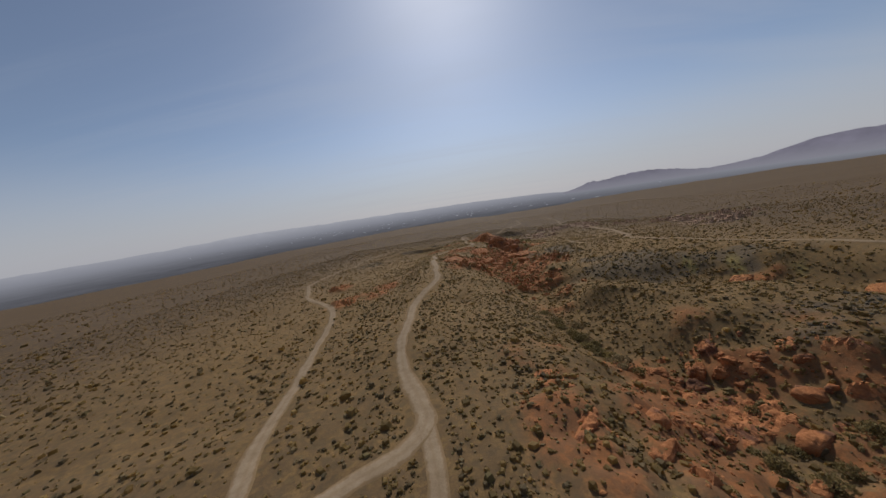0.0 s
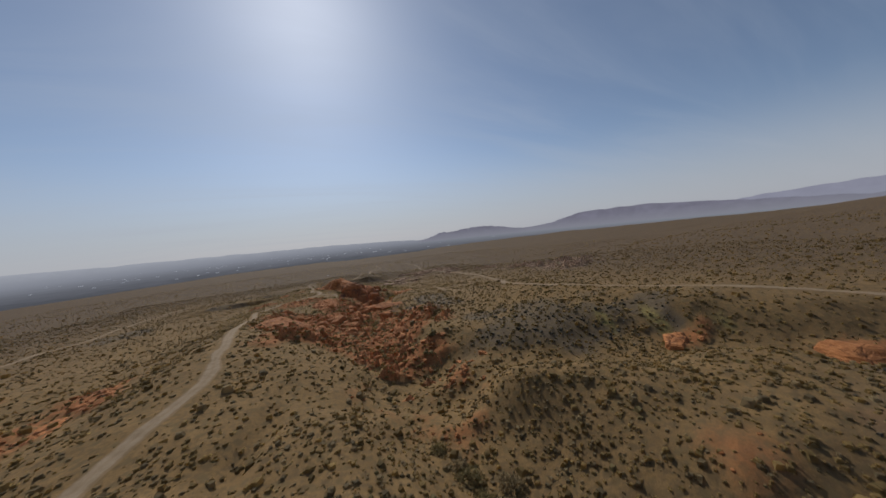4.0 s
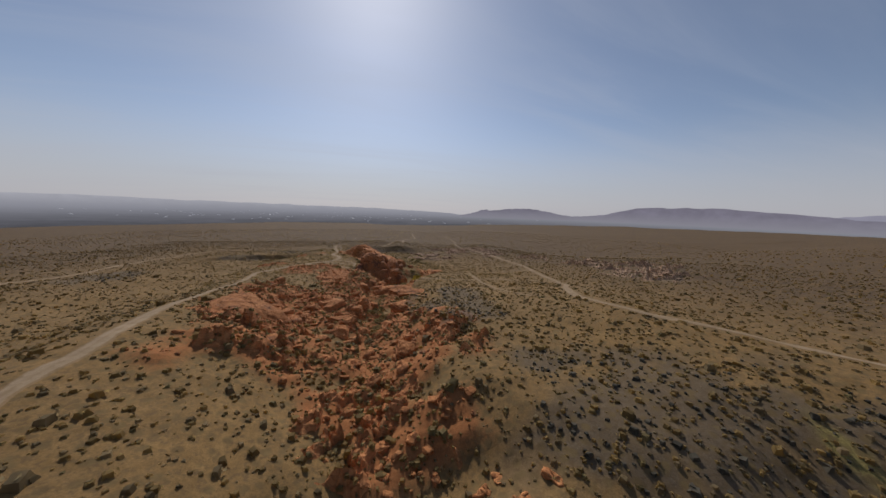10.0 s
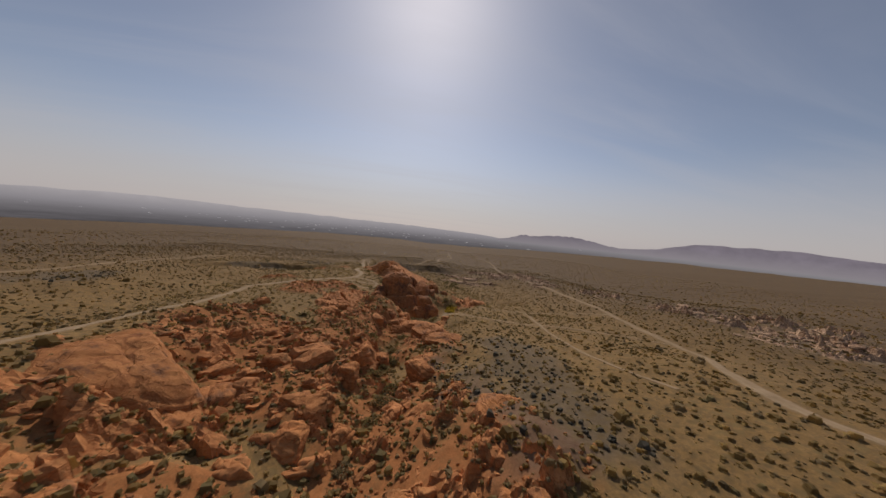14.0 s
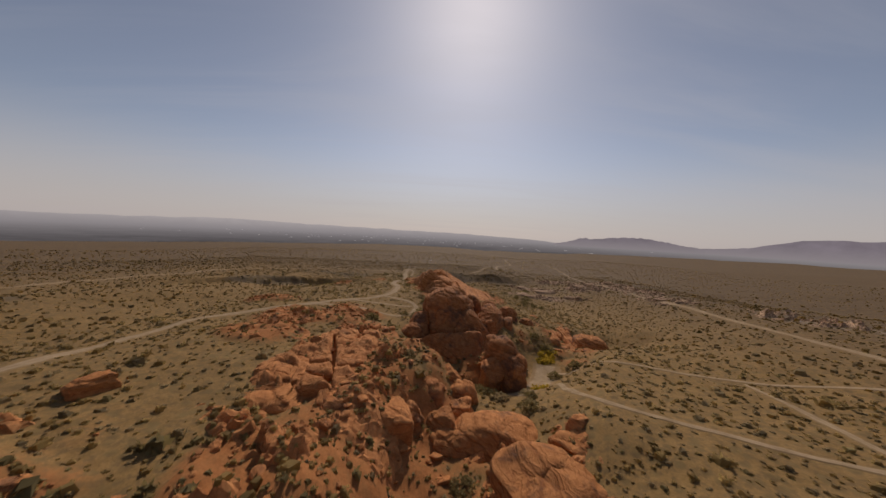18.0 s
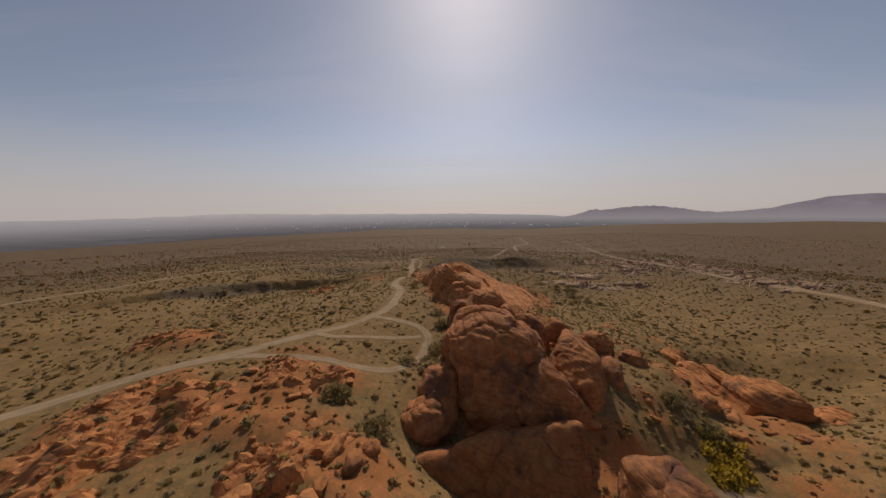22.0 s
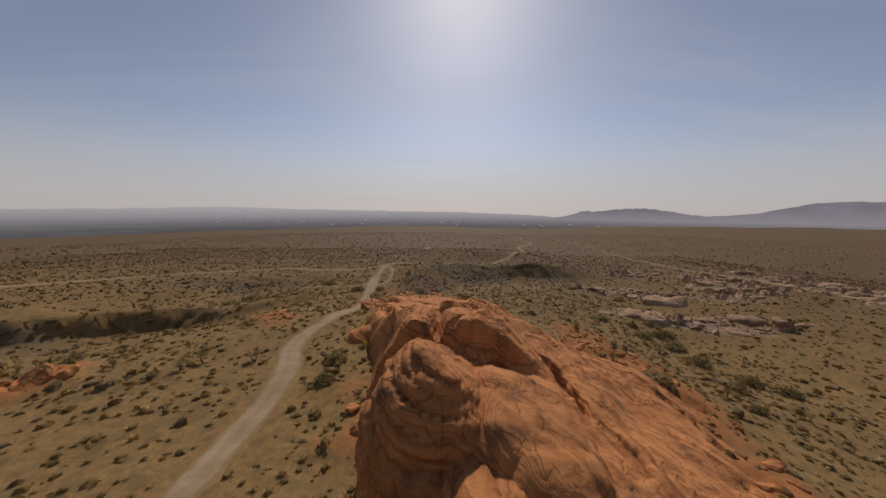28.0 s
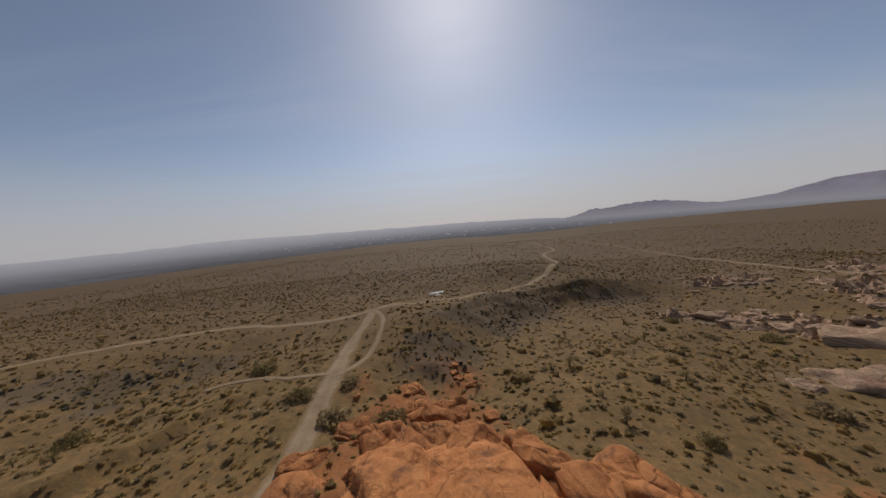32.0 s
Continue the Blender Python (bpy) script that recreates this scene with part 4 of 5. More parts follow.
outcrop = formation("sandstone_outcrop", "rough red sandstone outcrop split by a long straight cleft", [
    (27.4, 188, -12.2, 2.6, 3.6, 4.8, 10), (24.6, 179.5, -12.4, 2.8, 2.4, 3.2, 20), (28.4, 174.5, -13.0, 2.6, 2.2, 3, -10),
    (16, 207.3, -9.35, 1.7, 2, 2.8, 20), (17.2, 204.2, -9.05, 1.8, 2.1, 3, 22), (18.4, 201, -8.85, 1.9, 2.1, 3.2, 18), (19.5, 197.8, -8.75, 2, 2.1, 3.4, 20), (20.4, 194.4, -8.65, 2.1, 2.3, 3.8, 10),
    (18.6, 212, -8.75, 2.6, 2.9, 3.6, 20), (20, 208, -8.95, 2.5, 2.6, 4, 15), (21.2, 204.4, -9.25, 2.2, 2.3, 3.8, 20), (22.5, 201, -9.25, 2.2, 2.4, 4.2, 15), (23.6, 197, -9.35, 2.4, 2.5, 4.4, 10), (24, 192.6, -9.15, 2.6, 3, 4.8, 0),
    (23, 209.6, -9.75, 2.1, 2.3, 3, 0), (24.4, 204, -10.25, 2.1, 3, 3.4, 25), (25.6, 199.4, -10.75, 2.2, 3, 3.4, 25),
    (28, 208, -10.35, 3.1, 3, 3.4, 30), (28, 203.4, -10.75, 2.8, 3.7, 3.6, 35, dict(ledge=0.22, bed=0.6)), (28, 198.8, -11.15, 2.9, 3.2, 3.6, 30), (28.6, 194, -11.35, 3.1, 3.4, 4, 15)], RED_ROCK, res=(56, 36), square=0.5, joints=0.3)


def outcrop_back():
    """Rock between the outcrop's blocks, split by a long straight cleft."""
    X, Y = np.meshgrid(np.arange(6, 36, 0.2), np.arange(174, 220, 0.2))
    at = [174, 178, 184, 195, 208, 214, 219]
    top = np.interp(Y, at, [-16, -15, -12.5, -9.3, -9.4, -10.2, -13])
    warp = 0.9 * fbm(X / 5, Y / 5, 0, 3, 307)
    west = np.interp(Y, at, [17, 15.5, 14.5, 14, 14.5, 17, 20]) + warp
    east = np.interp(Y, at, [23, 25, 26, 26.4, 26, 25, 23]) + warp
    Z = top - 0.55 * np.maximum(west - X, 0) - 1.3 * np.maximum(X - east + 0.8, 0) - 0.06 * (X - 20)
    Z = Z + shatter(X, Y, 3.6, 0.5, 0.24, 311, 1.35) + shatter(X, Y, 1.5, 0.16, 0.26, 313, 1.1) + 0.16 * fbm(X / 2.4, Y / 2.4, 0, 4, 319)
    cleft = np.abs(X - 19.6 + 0.27 * (Y - 203) - 0.25 * fbm(Y / 5, 0, 0, 2, 321))
    Z = Z - 2.4 * ease(0.55, 0.2, cleft) * ease(186, 190, Y) * ease(213, 209, Y)
    ob = new("rock_back", grid_mesh("rock_back", X, Y, Z, BROKEN_ROCK))
    ob.parent = outcrop
    ob.matrix_basis = Matrix.Translation(-outcrop.location)


outcrop_back()
# the great block west of the cleft, with its cliff to the south
hull_rock("block", [(13.6, 189.5, -9.2), (17, 188.6, -8.6), (20.6, 189.6, -9.0), (12.6, 203, -8.9), (16.6, 206, -9.2), (17.4, 200, -8.5), (9.6, 187.6, -17), (21.6, 186.8, -18), (23.6, 191.6, -18), (18.6, 207, -17), (10, 206, -16)], RED_ROCK, outcrop, 9, joints=0.4, joint_size=2.6, ledge=0.16, bed=0.8, tilt=0.1)
hull_rock("block", [(22.2, 190.6, -10.2), (25, 190, -10.8), (21, 199, -9.6), (24.6, 199, -10.4), (21.8, 188.6, -18), (27, 189, -18.5), (28, 199, -17.5), (20.4, 200, -16)], RED_ROCK, outcrop, 12, 110, 70, joints=0.4, joint_size=2.2, ledge=0.16, tilt=0.1)
formation("jumbled_rocks", "jumbled orange sandstone blocks stepping down to a wash", [
    (31.4, 207.2, -11.2, 2.6, 2.4, 2.6, 10), (35.6, 207, -12.2, 2.8, 2.2, 3.2, -15), (31.6, 203.6, -12.2, 1.8, 1.8, 2.2, 0), (33.4, 201.4, -11.8, 2.7, 3, 3.8, 10, dict(mat=DEEP_SHADED_ROCK)), (30.6, 197.4, -12.6, 2.4, 3, 3, 10),
    (38.2, 204.2, -13.6, 2.4, 2.2, 2.8, 0), (37.8, 200.4, -13.8, 2.4, 2.2, 2.6, 20), (35, 196.6, -13.6, 2.2, 2.4, 2.6, 0), (31.5, 212, -12.4, 3.2, 2.4, 2.6, -10), (27, 213.6, -11.6, 3, 2, 2, 0)], RED_ROCK, res=(60, 38), square=0.7)
formation("sandstone_shelf", "low orange sandstone shelves beside the sandy wash", [
    (42, 195, -13.6, 5.5, 4, 2.4, 10), (44, 185.5, -11.2, 5, 4.5, 2, 0), (47, 174.5, -10.2, 6, 4.5, 2, 10), (37, 195, -14.4, 3.5, 3, 2, 0), (50, 190, -11.2, 4, 3, 1.4, 20), (44, 179, -11.2, 3, 2.5, 2, 0)], RED_ROCK, res=(64, 40))
formation("tilted_slabs", "long tilted sandstone slabs in parallel rows", [
    (64.6, 236, -16.0, 1.5, 4.4, 2.2, -12, dict(tip=(0, -20))), (71.4, 242, -18.0, 1.6, 4.4, 3, -10, dict(tip=(0, -12))), (67.8, 240.6, -17.4, 1.1, 2.6, 2.2, 10),
    (73.4, 250, -18.9, 1.5, 4.0, 2.8, 2, dict(tip=(0, -10))), (71.6, 258, -19.1, 1.5, 3.6, 2.6, 24, dict(tip=(0, -10))), (68.6, 264, -19.2, 1.2, 3.0, 2.4, 40), (65, 269, -19.0, 1.3, 3.6, 2.4, 30), (77.5, 245, -19.8, 1.2, 4, 2.4, -6, dict(tip=(0, -10))), (76, 258, -20.2, 1.1, 3.6, 2, 18), (75.6, 251.6, -19.7, 1.0, 2.4, 2, -20), (66.2, 231.6, -17.6, 1.4, 3.4, 2.4, -30, dict(tip=(0, -18)))], RED_ROCK, joints=0.25, ledge=0.14, square=0.5, bed=0.7)
formation("rounded_boulder", "big rounded sandstone boulder beside the sandy wash", [(73.4, 235.2, -15.8, 4.6, 3.8, 4.6, -5, dict(joints=0.2, ledge=0.16, facets=3, nu=100, nv=64)), (79, 231.8, -18.6, 3.4, 2.6, 2.8, 20), (83, 234, -19.4, 2.8, 2.2, 2.2, 0)], RED_ROCK)
# the canyon ledges and boulders take the darker stone, shade included in its colour
cr = random.Random(77)
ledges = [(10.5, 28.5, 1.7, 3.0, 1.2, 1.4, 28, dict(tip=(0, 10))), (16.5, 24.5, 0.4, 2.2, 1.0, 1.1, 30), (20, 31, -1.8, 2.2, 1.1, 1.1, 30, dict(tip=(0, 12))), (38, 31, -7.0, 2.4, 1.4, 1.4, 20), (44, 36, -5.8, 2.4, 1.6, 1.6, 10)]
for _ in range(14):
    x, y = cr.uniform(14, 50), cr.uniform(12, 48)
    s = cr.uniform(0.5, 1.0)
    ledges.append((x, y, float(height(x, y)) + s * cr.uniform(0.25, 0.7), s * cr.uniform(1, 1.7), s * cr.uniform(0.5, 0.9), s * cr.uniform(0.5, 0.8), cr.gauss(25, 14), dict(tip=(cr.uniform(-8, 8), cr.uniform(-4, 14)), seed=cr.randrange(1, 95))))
formation("canyon_ledges", "broken orange ledges and undercut slabs on a canyon side", ledges, DEEP_SHADED_ROCK, res=(34, 20), square=0.5, joints=0.2, joint_size=1.6, lumps=0.2, ledge=0.1, bed=0.5)
cr = random.Random(41)
crags = []
for _ in range(18):
    x, y = cr.gauss(35, 3.4), cr.gauss(93, 3.8)
    w = cr.uniform(0.45, 1.1)
    crags.append((x, y, float(height(x, y)) + w * cr.uniform(0.2, 0.6), w * 1.3, w * cr.uniform(0.6, 1.0), w, cr.uniform(0, 180), dict(tip=(cr.uniform(-12, 12), cr.uniform(-12, 12)), seed=cr.randrange(1, 95))))
formation("canyon_crag", "craggy dark red rock cluster above the canyon bed", crags, BROKEN_ROCK, res=(32, 20), square=0.45, lumps=0.25, facets=12, joint_size=1.2, ledge=0.1, bed=0.5)
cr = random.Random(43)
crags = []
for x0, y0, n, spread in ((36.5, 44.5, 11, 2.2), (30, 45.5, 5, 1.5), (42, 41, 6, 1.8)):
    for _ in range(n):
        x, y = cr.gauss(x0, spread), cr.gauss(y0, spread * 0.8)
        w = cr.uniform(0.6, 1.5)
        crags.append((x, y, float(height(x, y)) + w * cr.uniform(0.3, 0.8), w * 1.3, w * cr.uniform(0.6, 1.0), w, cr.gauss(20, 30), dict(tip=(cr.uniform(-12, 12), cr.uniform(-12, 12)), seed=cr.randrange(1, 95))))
formation("canyon_boulders", "jagged cluster of red sandstone blocks above the canyon bed", crags, DEEP_SHADED_ROCK, res=(34, 22), square=0.45, lumps=0.25, facets=12, joint_size=1.2, ledge=0.12, bed=0.5)
cr = random.Random(47)
for x0, y0, rx, ry, n, mean in ((8, 156, 9, 9, 34, 1.5), (18, 150, 6, 10, 26, 1.4), (12, 170, 10, 6, 30, 1.5), (24, 132, 8, 9, 24, 1.2), (24, 166, 6, 7, 20, 1.6), (38, 152, 6, 10, 20, 1.3), (44, 184, 6, 9, 16, 1.5), (36, 126, 5, 9, 16, 1.2), (28, 112, 4, 10, 18, 1.0)):
    jumble = []
    for _ in range(n):
        x, y = x0 + rx * cr.uniform(-1, 1), y0 + ry * cr.uniform(-1, 1)
        w = 0.62 * mean * math.exp(cr.gauss(0, 0.42))
        jumble.append((x, y, float(height(x, y)) + w * cr.uniform(0.25, 0.65), w * cr.uniform(1.0, 1.6), w * cr.uniform(0.6, 0.9), w, cr.gauss(35, 22), dict(tip=(cr.uniform(-6, 14), cr.uniform(-12, 8)), seed=cr.randrange(1, 95))))
    formation("rock_jumble", "jumbled red sandstone blocks and ledges on a canyon side", jumble, BROKEN_ROCK, "rock jumbles of the canyon", "block", res=(40, 26), square=0.42, lumps=0.2, facets=11, joints=0.3, joint_size=1.3, ledge=0.1, bed=0.5)
formation("west_outcrop", "low red sandstone outcrop on a scrubby slope", [
    (-28.5, 108, -2.9, 2.2, 4.4, 1.5, -8), (-25.5, 115, -3.2, 1.8, 3.4, 1.4, -8), (-26, 105, -2.6, 1.6, 2.6, 1, 0), (-38, 108, -3.4, 1.5, 3.0, 1, -15)], RED_ROCK, res=(56, 34), square=0.5)
for x, y, top, sx, sy, sz, label in (
    (35.5, 107, -7.4, 2.2, 1.8, 2.4, "red boulder standing in the canyon bed"), (33.8, 128, -6.6, 2.8, 2.4, 3, "red boulder standing in the canyon bed"),
    
    (40.3, 166.5, -10.9, 2.8, 3.4, 3.0, "big orange boulder leaning over the wash"), (28, 164.5, -8.0, 2.6, 2.4, 3.2, "upright orange boulder in the canyon"), (31.3, 166.5, -9.6, 2, 2, 2.4, "orange boulder in the canyon"), (25.8, 157.5, -8.8, 2.0, 2.4, 2.8, "pale orange angular boulder"),
    (22.3, 146, -7.0, 2.8, 2.8, 3.2, "rounded orange boulder among scrub"), (21.8, 140.5, -7.6, 2.4, 2, 2, "rounded orange boulder among scrub"), (27, 142.5, -9, 2.2, 1.8, 2, "dark red boulder in the canyon"), (38.6, 160.5, -9.8, 3, 2.6, 2.6, "orange boulder on the canyon side"),
    (42, 136, -5.6, 2.8, 2.4, 2.2, "orange boulder on the canyon side"), (46, 139.5, -5.4, 5, 4, 1.4, "flat orange slab on the canyon side"), (7.5, 130, -3.2, 5, 3, 1.2, "flat orange slab on a slope"), (1.6, 189.6, -6.6, 2.2, 1.9, 3.2, "upright orange rock above the outcrop"),
    (72, 74.5, -4.4, 4.4, 1.8, 1.6, "low red ledge at the foot of a dark slope"), (83, 55, -3.6, 5.4, 3.6, 3, "craggy red outcrop at the canyon's edge"), (8, 304, -15.2, 2.2, 1.6, 1.2, "layered red rock beside the track"), (49.5, 122, -6, 2.6, 4.6, 0.9, "flat red slab on a scrubby slope")):
    me = rock_mesh("boulder", (sx, sy, sz), RED_ROCK, int(x * 3 + y) % 89 + 3, 64, 40, square=0.48, lumps=0.14, joints=0.3, joint_size=max(1.4, sx * 0.6), ledge=0.09, bed=0.55, facets=11)
    ob = tagged(new("boulder", me), label, "boulder", "boulders of the canyon")
    ob.location = (x, y, min(top - sz, float(height(x, y)) + 0.2 * sz))
    ob.rotation_euler = (0, 0, (x * 13 + y * 7) % 6.28)

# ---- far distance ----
def haze_glow_material(name, near, far=None, reach=(1350, 4800), foot=None, patchy=0.05):
    """Distance as if through dusty air: haze put into a plain glow, paler the further off."""
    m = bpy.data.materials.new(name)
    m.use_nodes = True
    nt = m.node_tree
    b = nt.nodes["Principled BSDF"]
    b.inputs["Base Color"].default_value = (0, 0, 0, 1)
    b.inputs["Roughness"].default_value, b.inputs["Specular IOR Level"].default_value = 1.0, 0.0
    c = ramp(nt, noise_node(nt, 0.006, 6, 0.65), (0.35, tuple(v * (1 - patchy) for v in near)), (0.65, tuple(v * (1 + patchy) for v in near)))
    # air thickening with distance, mixed into the glow's colour
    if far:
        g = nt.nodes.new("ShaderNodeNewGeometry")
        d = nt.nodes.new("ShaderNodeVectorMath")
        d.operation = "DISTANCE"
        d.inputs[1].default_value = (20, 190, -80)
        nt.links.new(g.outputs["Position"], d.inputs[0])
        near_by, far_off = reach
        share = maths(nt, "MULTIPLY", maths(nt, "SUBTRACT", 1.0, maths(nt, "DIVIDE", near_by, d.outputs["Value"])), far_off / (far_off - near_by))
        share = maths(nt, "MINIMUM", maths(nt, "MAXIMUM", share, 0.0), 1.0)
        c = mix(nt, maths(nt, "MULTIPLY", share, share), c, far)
    # haze at the hills' foot, painted into the glow by height
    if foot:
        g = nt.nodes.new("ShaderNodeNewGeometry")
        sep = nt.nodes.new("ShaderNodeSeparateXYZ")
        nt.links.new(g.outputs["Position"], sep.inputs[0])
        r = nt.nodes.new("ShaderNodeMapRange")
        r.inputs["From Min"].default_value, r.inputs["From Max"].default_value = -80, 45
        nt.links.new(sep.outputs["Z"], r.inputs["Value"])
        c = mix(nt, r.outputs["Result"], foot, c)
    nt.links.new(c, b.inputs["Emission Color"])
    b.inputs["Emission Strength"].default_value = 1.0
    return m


VALLEY = haze_glow_material("hazy_valley", (0.085, 0.082, 0.088), (0.255, 0.25, 0.266), patchy=0.25)
MESA = haze_glow_material("hazy_mesa", (0.165, 0.15, 0.178), foot=(0.235, 0.222, 0.24), patchy=0.12)
PLATEAU = haze_glow_material("hazy_plateau", (0.182, 0.165, 0.195), foot=(0.238, 0.224, 0.242), patchy=0.12)


def far_hills(name, label, bearing0, bearing1, dist, base, profile, material):
    n, m = 120, 14
    bs = np.linspace(bearing0, bearing1, n)
    u = np.linspace(0, 1, n)
    hts = np.interp(u, [p[0] for p in profile], [p[1] for p in profile])
    hts = dist * np.tan(np.radians(hts))
    hts = hts + 0.03 * np.abs(hts) * fbm(u * 14, 0, 0, 3, int(bearing0) + 90)
    X, Y, Z = [], [], []
    for k in range(m):
        v = k / (m - 1)
        r = dist - 350 * (1 - v)
        X.append(20 + r * np.sin(np.radians(bs)))
        Y.append(190 + r * np.cos(np.radians(bs)))
        Z.append(base + (hts - base) * (v**1.7) + 6 * v * fbm(u * 40, v * 4, 0, 3, 77))
    me = grid_mesh(name, *(np.array(a)[:, ::-1] for a in (X, Y, Z)), material)
    return tagged(new(name, me), label, "distant hills", kind="structure")


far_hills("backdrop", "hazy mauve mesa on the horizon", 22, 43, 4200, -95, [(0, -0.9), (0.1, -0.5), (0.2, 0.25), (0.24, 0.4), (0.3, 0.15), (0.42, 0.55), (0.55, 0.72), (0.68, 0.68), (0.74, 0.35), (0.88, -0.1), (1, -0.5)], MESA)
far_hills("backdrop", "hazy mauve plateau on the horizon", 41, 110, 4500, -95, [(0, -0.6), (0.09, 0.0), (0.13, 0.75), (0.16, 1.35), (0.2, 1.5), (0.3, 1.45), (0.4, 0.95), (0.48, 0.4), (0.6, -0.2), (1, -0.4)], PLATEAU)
far_hills("backdrop", "faint hazy mountain beyond the plateau", 68, 125, 4650, -95, [(0, 0.0), (0.12, 1.0), (0.3, 1.7), (0.5, 2.3), (0.75, 2.6), (1, 1.8)], haze_glow_material("faint_mountain", (0.27, 0.255, 0.295), foot=(0.28, 0.27, 0.295)))
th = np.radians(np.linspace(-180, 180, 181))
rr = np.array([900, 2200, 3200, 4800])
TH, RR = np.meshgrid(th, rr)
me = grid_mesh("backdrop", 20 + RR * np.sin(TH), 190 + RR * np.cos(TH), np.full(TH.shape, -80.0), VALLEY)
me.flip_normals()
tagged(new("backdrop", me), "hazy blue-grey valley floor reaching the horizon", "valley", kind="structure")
far_hills("backdrop", "faint hazy ridge beyond the valley", -65, 24, 4750, -95, [(0, -0.1), (0.2, 0.1), (0.36, 0.55), (0.45, 0.3), (0.7, 0.05), (0.9, -0.3), (1, -0.9)], haze_glow_material("faint_ridge", (0.375, 0.363, 0.377), foot=(0.245, 0.24, 0.256)))

# ---- plants ----
rng = np.random.default_rng(7)


def leaf_cloud(n, size, flat=0.75, seed=1, low=0.0, shell=0.5):
    """n small four-sided leaf sprays on a dome of radius 1."""
    r = np.random.default_rng(seed)
    d = r.normal(size=(n, 3))
    d[:, 2] = np.abs(d[:, 2]) * 0.9 + low
    d /= np.linalg.norm(d, axis=1)[:, None]
    c = d * (shell + (1 - shell) * r.random(n) ** 0.5)[:, None] * (1 + 0.25 * vnoise(d[:, 0] * 2.2 + seed, d[:, 1] * 2.2, d[:, 2] * 2.2, seed))[:, None]
    c[:, 2] *= flat
    a = d + 0.8 * r.normal(size=(n, 3))
    a /= np.linalg.norm(a, axis=1)[:, None]
    b = np.cross(a, r.normal(size=(n, 3)))
    b /= np.linalg.norm(b, axis=1)[:, None]
    s = size * (0.6 + 0.8 * r.random(n))[:, None]
    V = np.stack([c - a * s, c + b * s * 0.55, c + a * s * 1.1, c - b * s * 0.55], 1).reshape(-1, 3)
    V[:, 2] = np.maximum(V[:, 2], -0.05)
    return V, np.arange(4 * n).reshape(n, 4)


def cloud_mesh(name, V, F, material):
    me = bpy.data.meshes.new(name)
    me.vertices.add(len(V))
    me.vertices.foreach_set("co", V.astype(np.float32).ravel())
    fill_faces(me, F, False)
    me.materials.append(material)
    return me


def stamp(name, label, category, shapes, P, S, material):
    """One mesh of all the small plants of a kind: shapes set at P, sized S."""
    Vs, Fs, off = [], [], 0
    kind = rng.integers(0, len(shapes), len(P))
    for k, (V, F) in enumerate(shapes):
        p, s = P[kind == k], S[kind == k]
        if not len(p):
            continue
        t = rng.random(len(p)) * 6.283
        c, sn = np.cos(t)[:, None], np.sin(t)[:, None]
        W = np.stack([V[:, 0] * c - V[:, 1] * sn, V[:, 0] * sn + V[:, 1] * c, np.broadcast_to(V[:, 2], (len(p), len(V)))], -1)
        W = W * (s[:, None, None] * np.stack([np.ones(len(p)), 0.8 + 0.4 * rng.random(len(p)), 0.8 + 0.5 * rng.random(len(p))], -1)[:, None, :]) + p[:, None, :]
        Vs.append(W.reshape(-1, 3))
        Fs.append((F[None] + (np.arange(len(p)) * len(V))[:, None, None] + off).reshape(-1, 4))
        off += len(p) * len(V)
    return tagged(new(name, cloud_mesh(name, np.vstack(Vs), np.vstack(Fs), material)), label, category, kind="stuff")


def scatter(n, x0, x1, y0, y1, keep):
    X, Y = rng.uniform(x0, x1, n), rng.uniform(y0, y1, n)
    k = rng.random(n) < keep(X, Y)
    return X[k], Y[k]


def clear(X, Y):
    """Where small plants may stand: off the roads, thinner on bare rock."""
    open_ground = 1 - road_mask(X, Y, [(w + 0.6, p) for w, p in all_roads], 0.4)
    clump = np.clip(0.8 + 0.3 * fbm(X / 9, Y / 9, 0, 3, 131), 0.2, 1)
    return open_ground * clump * (1 - np.where(Y < 62, 0.72, 0.4) * patch_mask(X, Y, RED_PATCHES, 41))


def set_on(X, Y, sink=0.05):
    return np.stack([X, Y, height(X, Y) - sink], -1)


def tussock(seed, leaves=0, sides=4):
    """A low squat clump, with some sprays standing out of it."""
    r = np.random.default_rng(seed)
    V = []
    for z, w in ((-0.1, 0.85), (0.62, 0.6)):
        for k in range(sides):
            a = 6.283 / sides * k + r.normal() * 0.25
            w1 = w * r.uniform(0.7, 1.15)
            V.append((w1 * math.cos(a), w1 * math.sin(a), z * r.uniform(0.75, 1.2)))
    F = [(k, (k + 1) % 4, 4 + (k + 1) % 4, 4 + k) for k in range(4)] + [(4, 5, 6, 7)]
    if leaves:
        W, G = leaf_cloud(leaves, 0.3, seed=seed, shell=0.5)
        F = F + [tuple(g + len(V)) for g in G]
        V = V + [tuple(w) for w in W]
    return np.array(V), np.array(F)


few = [tussock(s) for s in range(8)]
some = [tussock(30 + s, 5) for s in range(6)]
many = [tussock(60 + s, 11) for s in range(5)]
tufts = [leaf_cloud(16, 0.4, flat=1.0, seed=20 + s, low=0.4, shell=0.2) for s in range(3)]


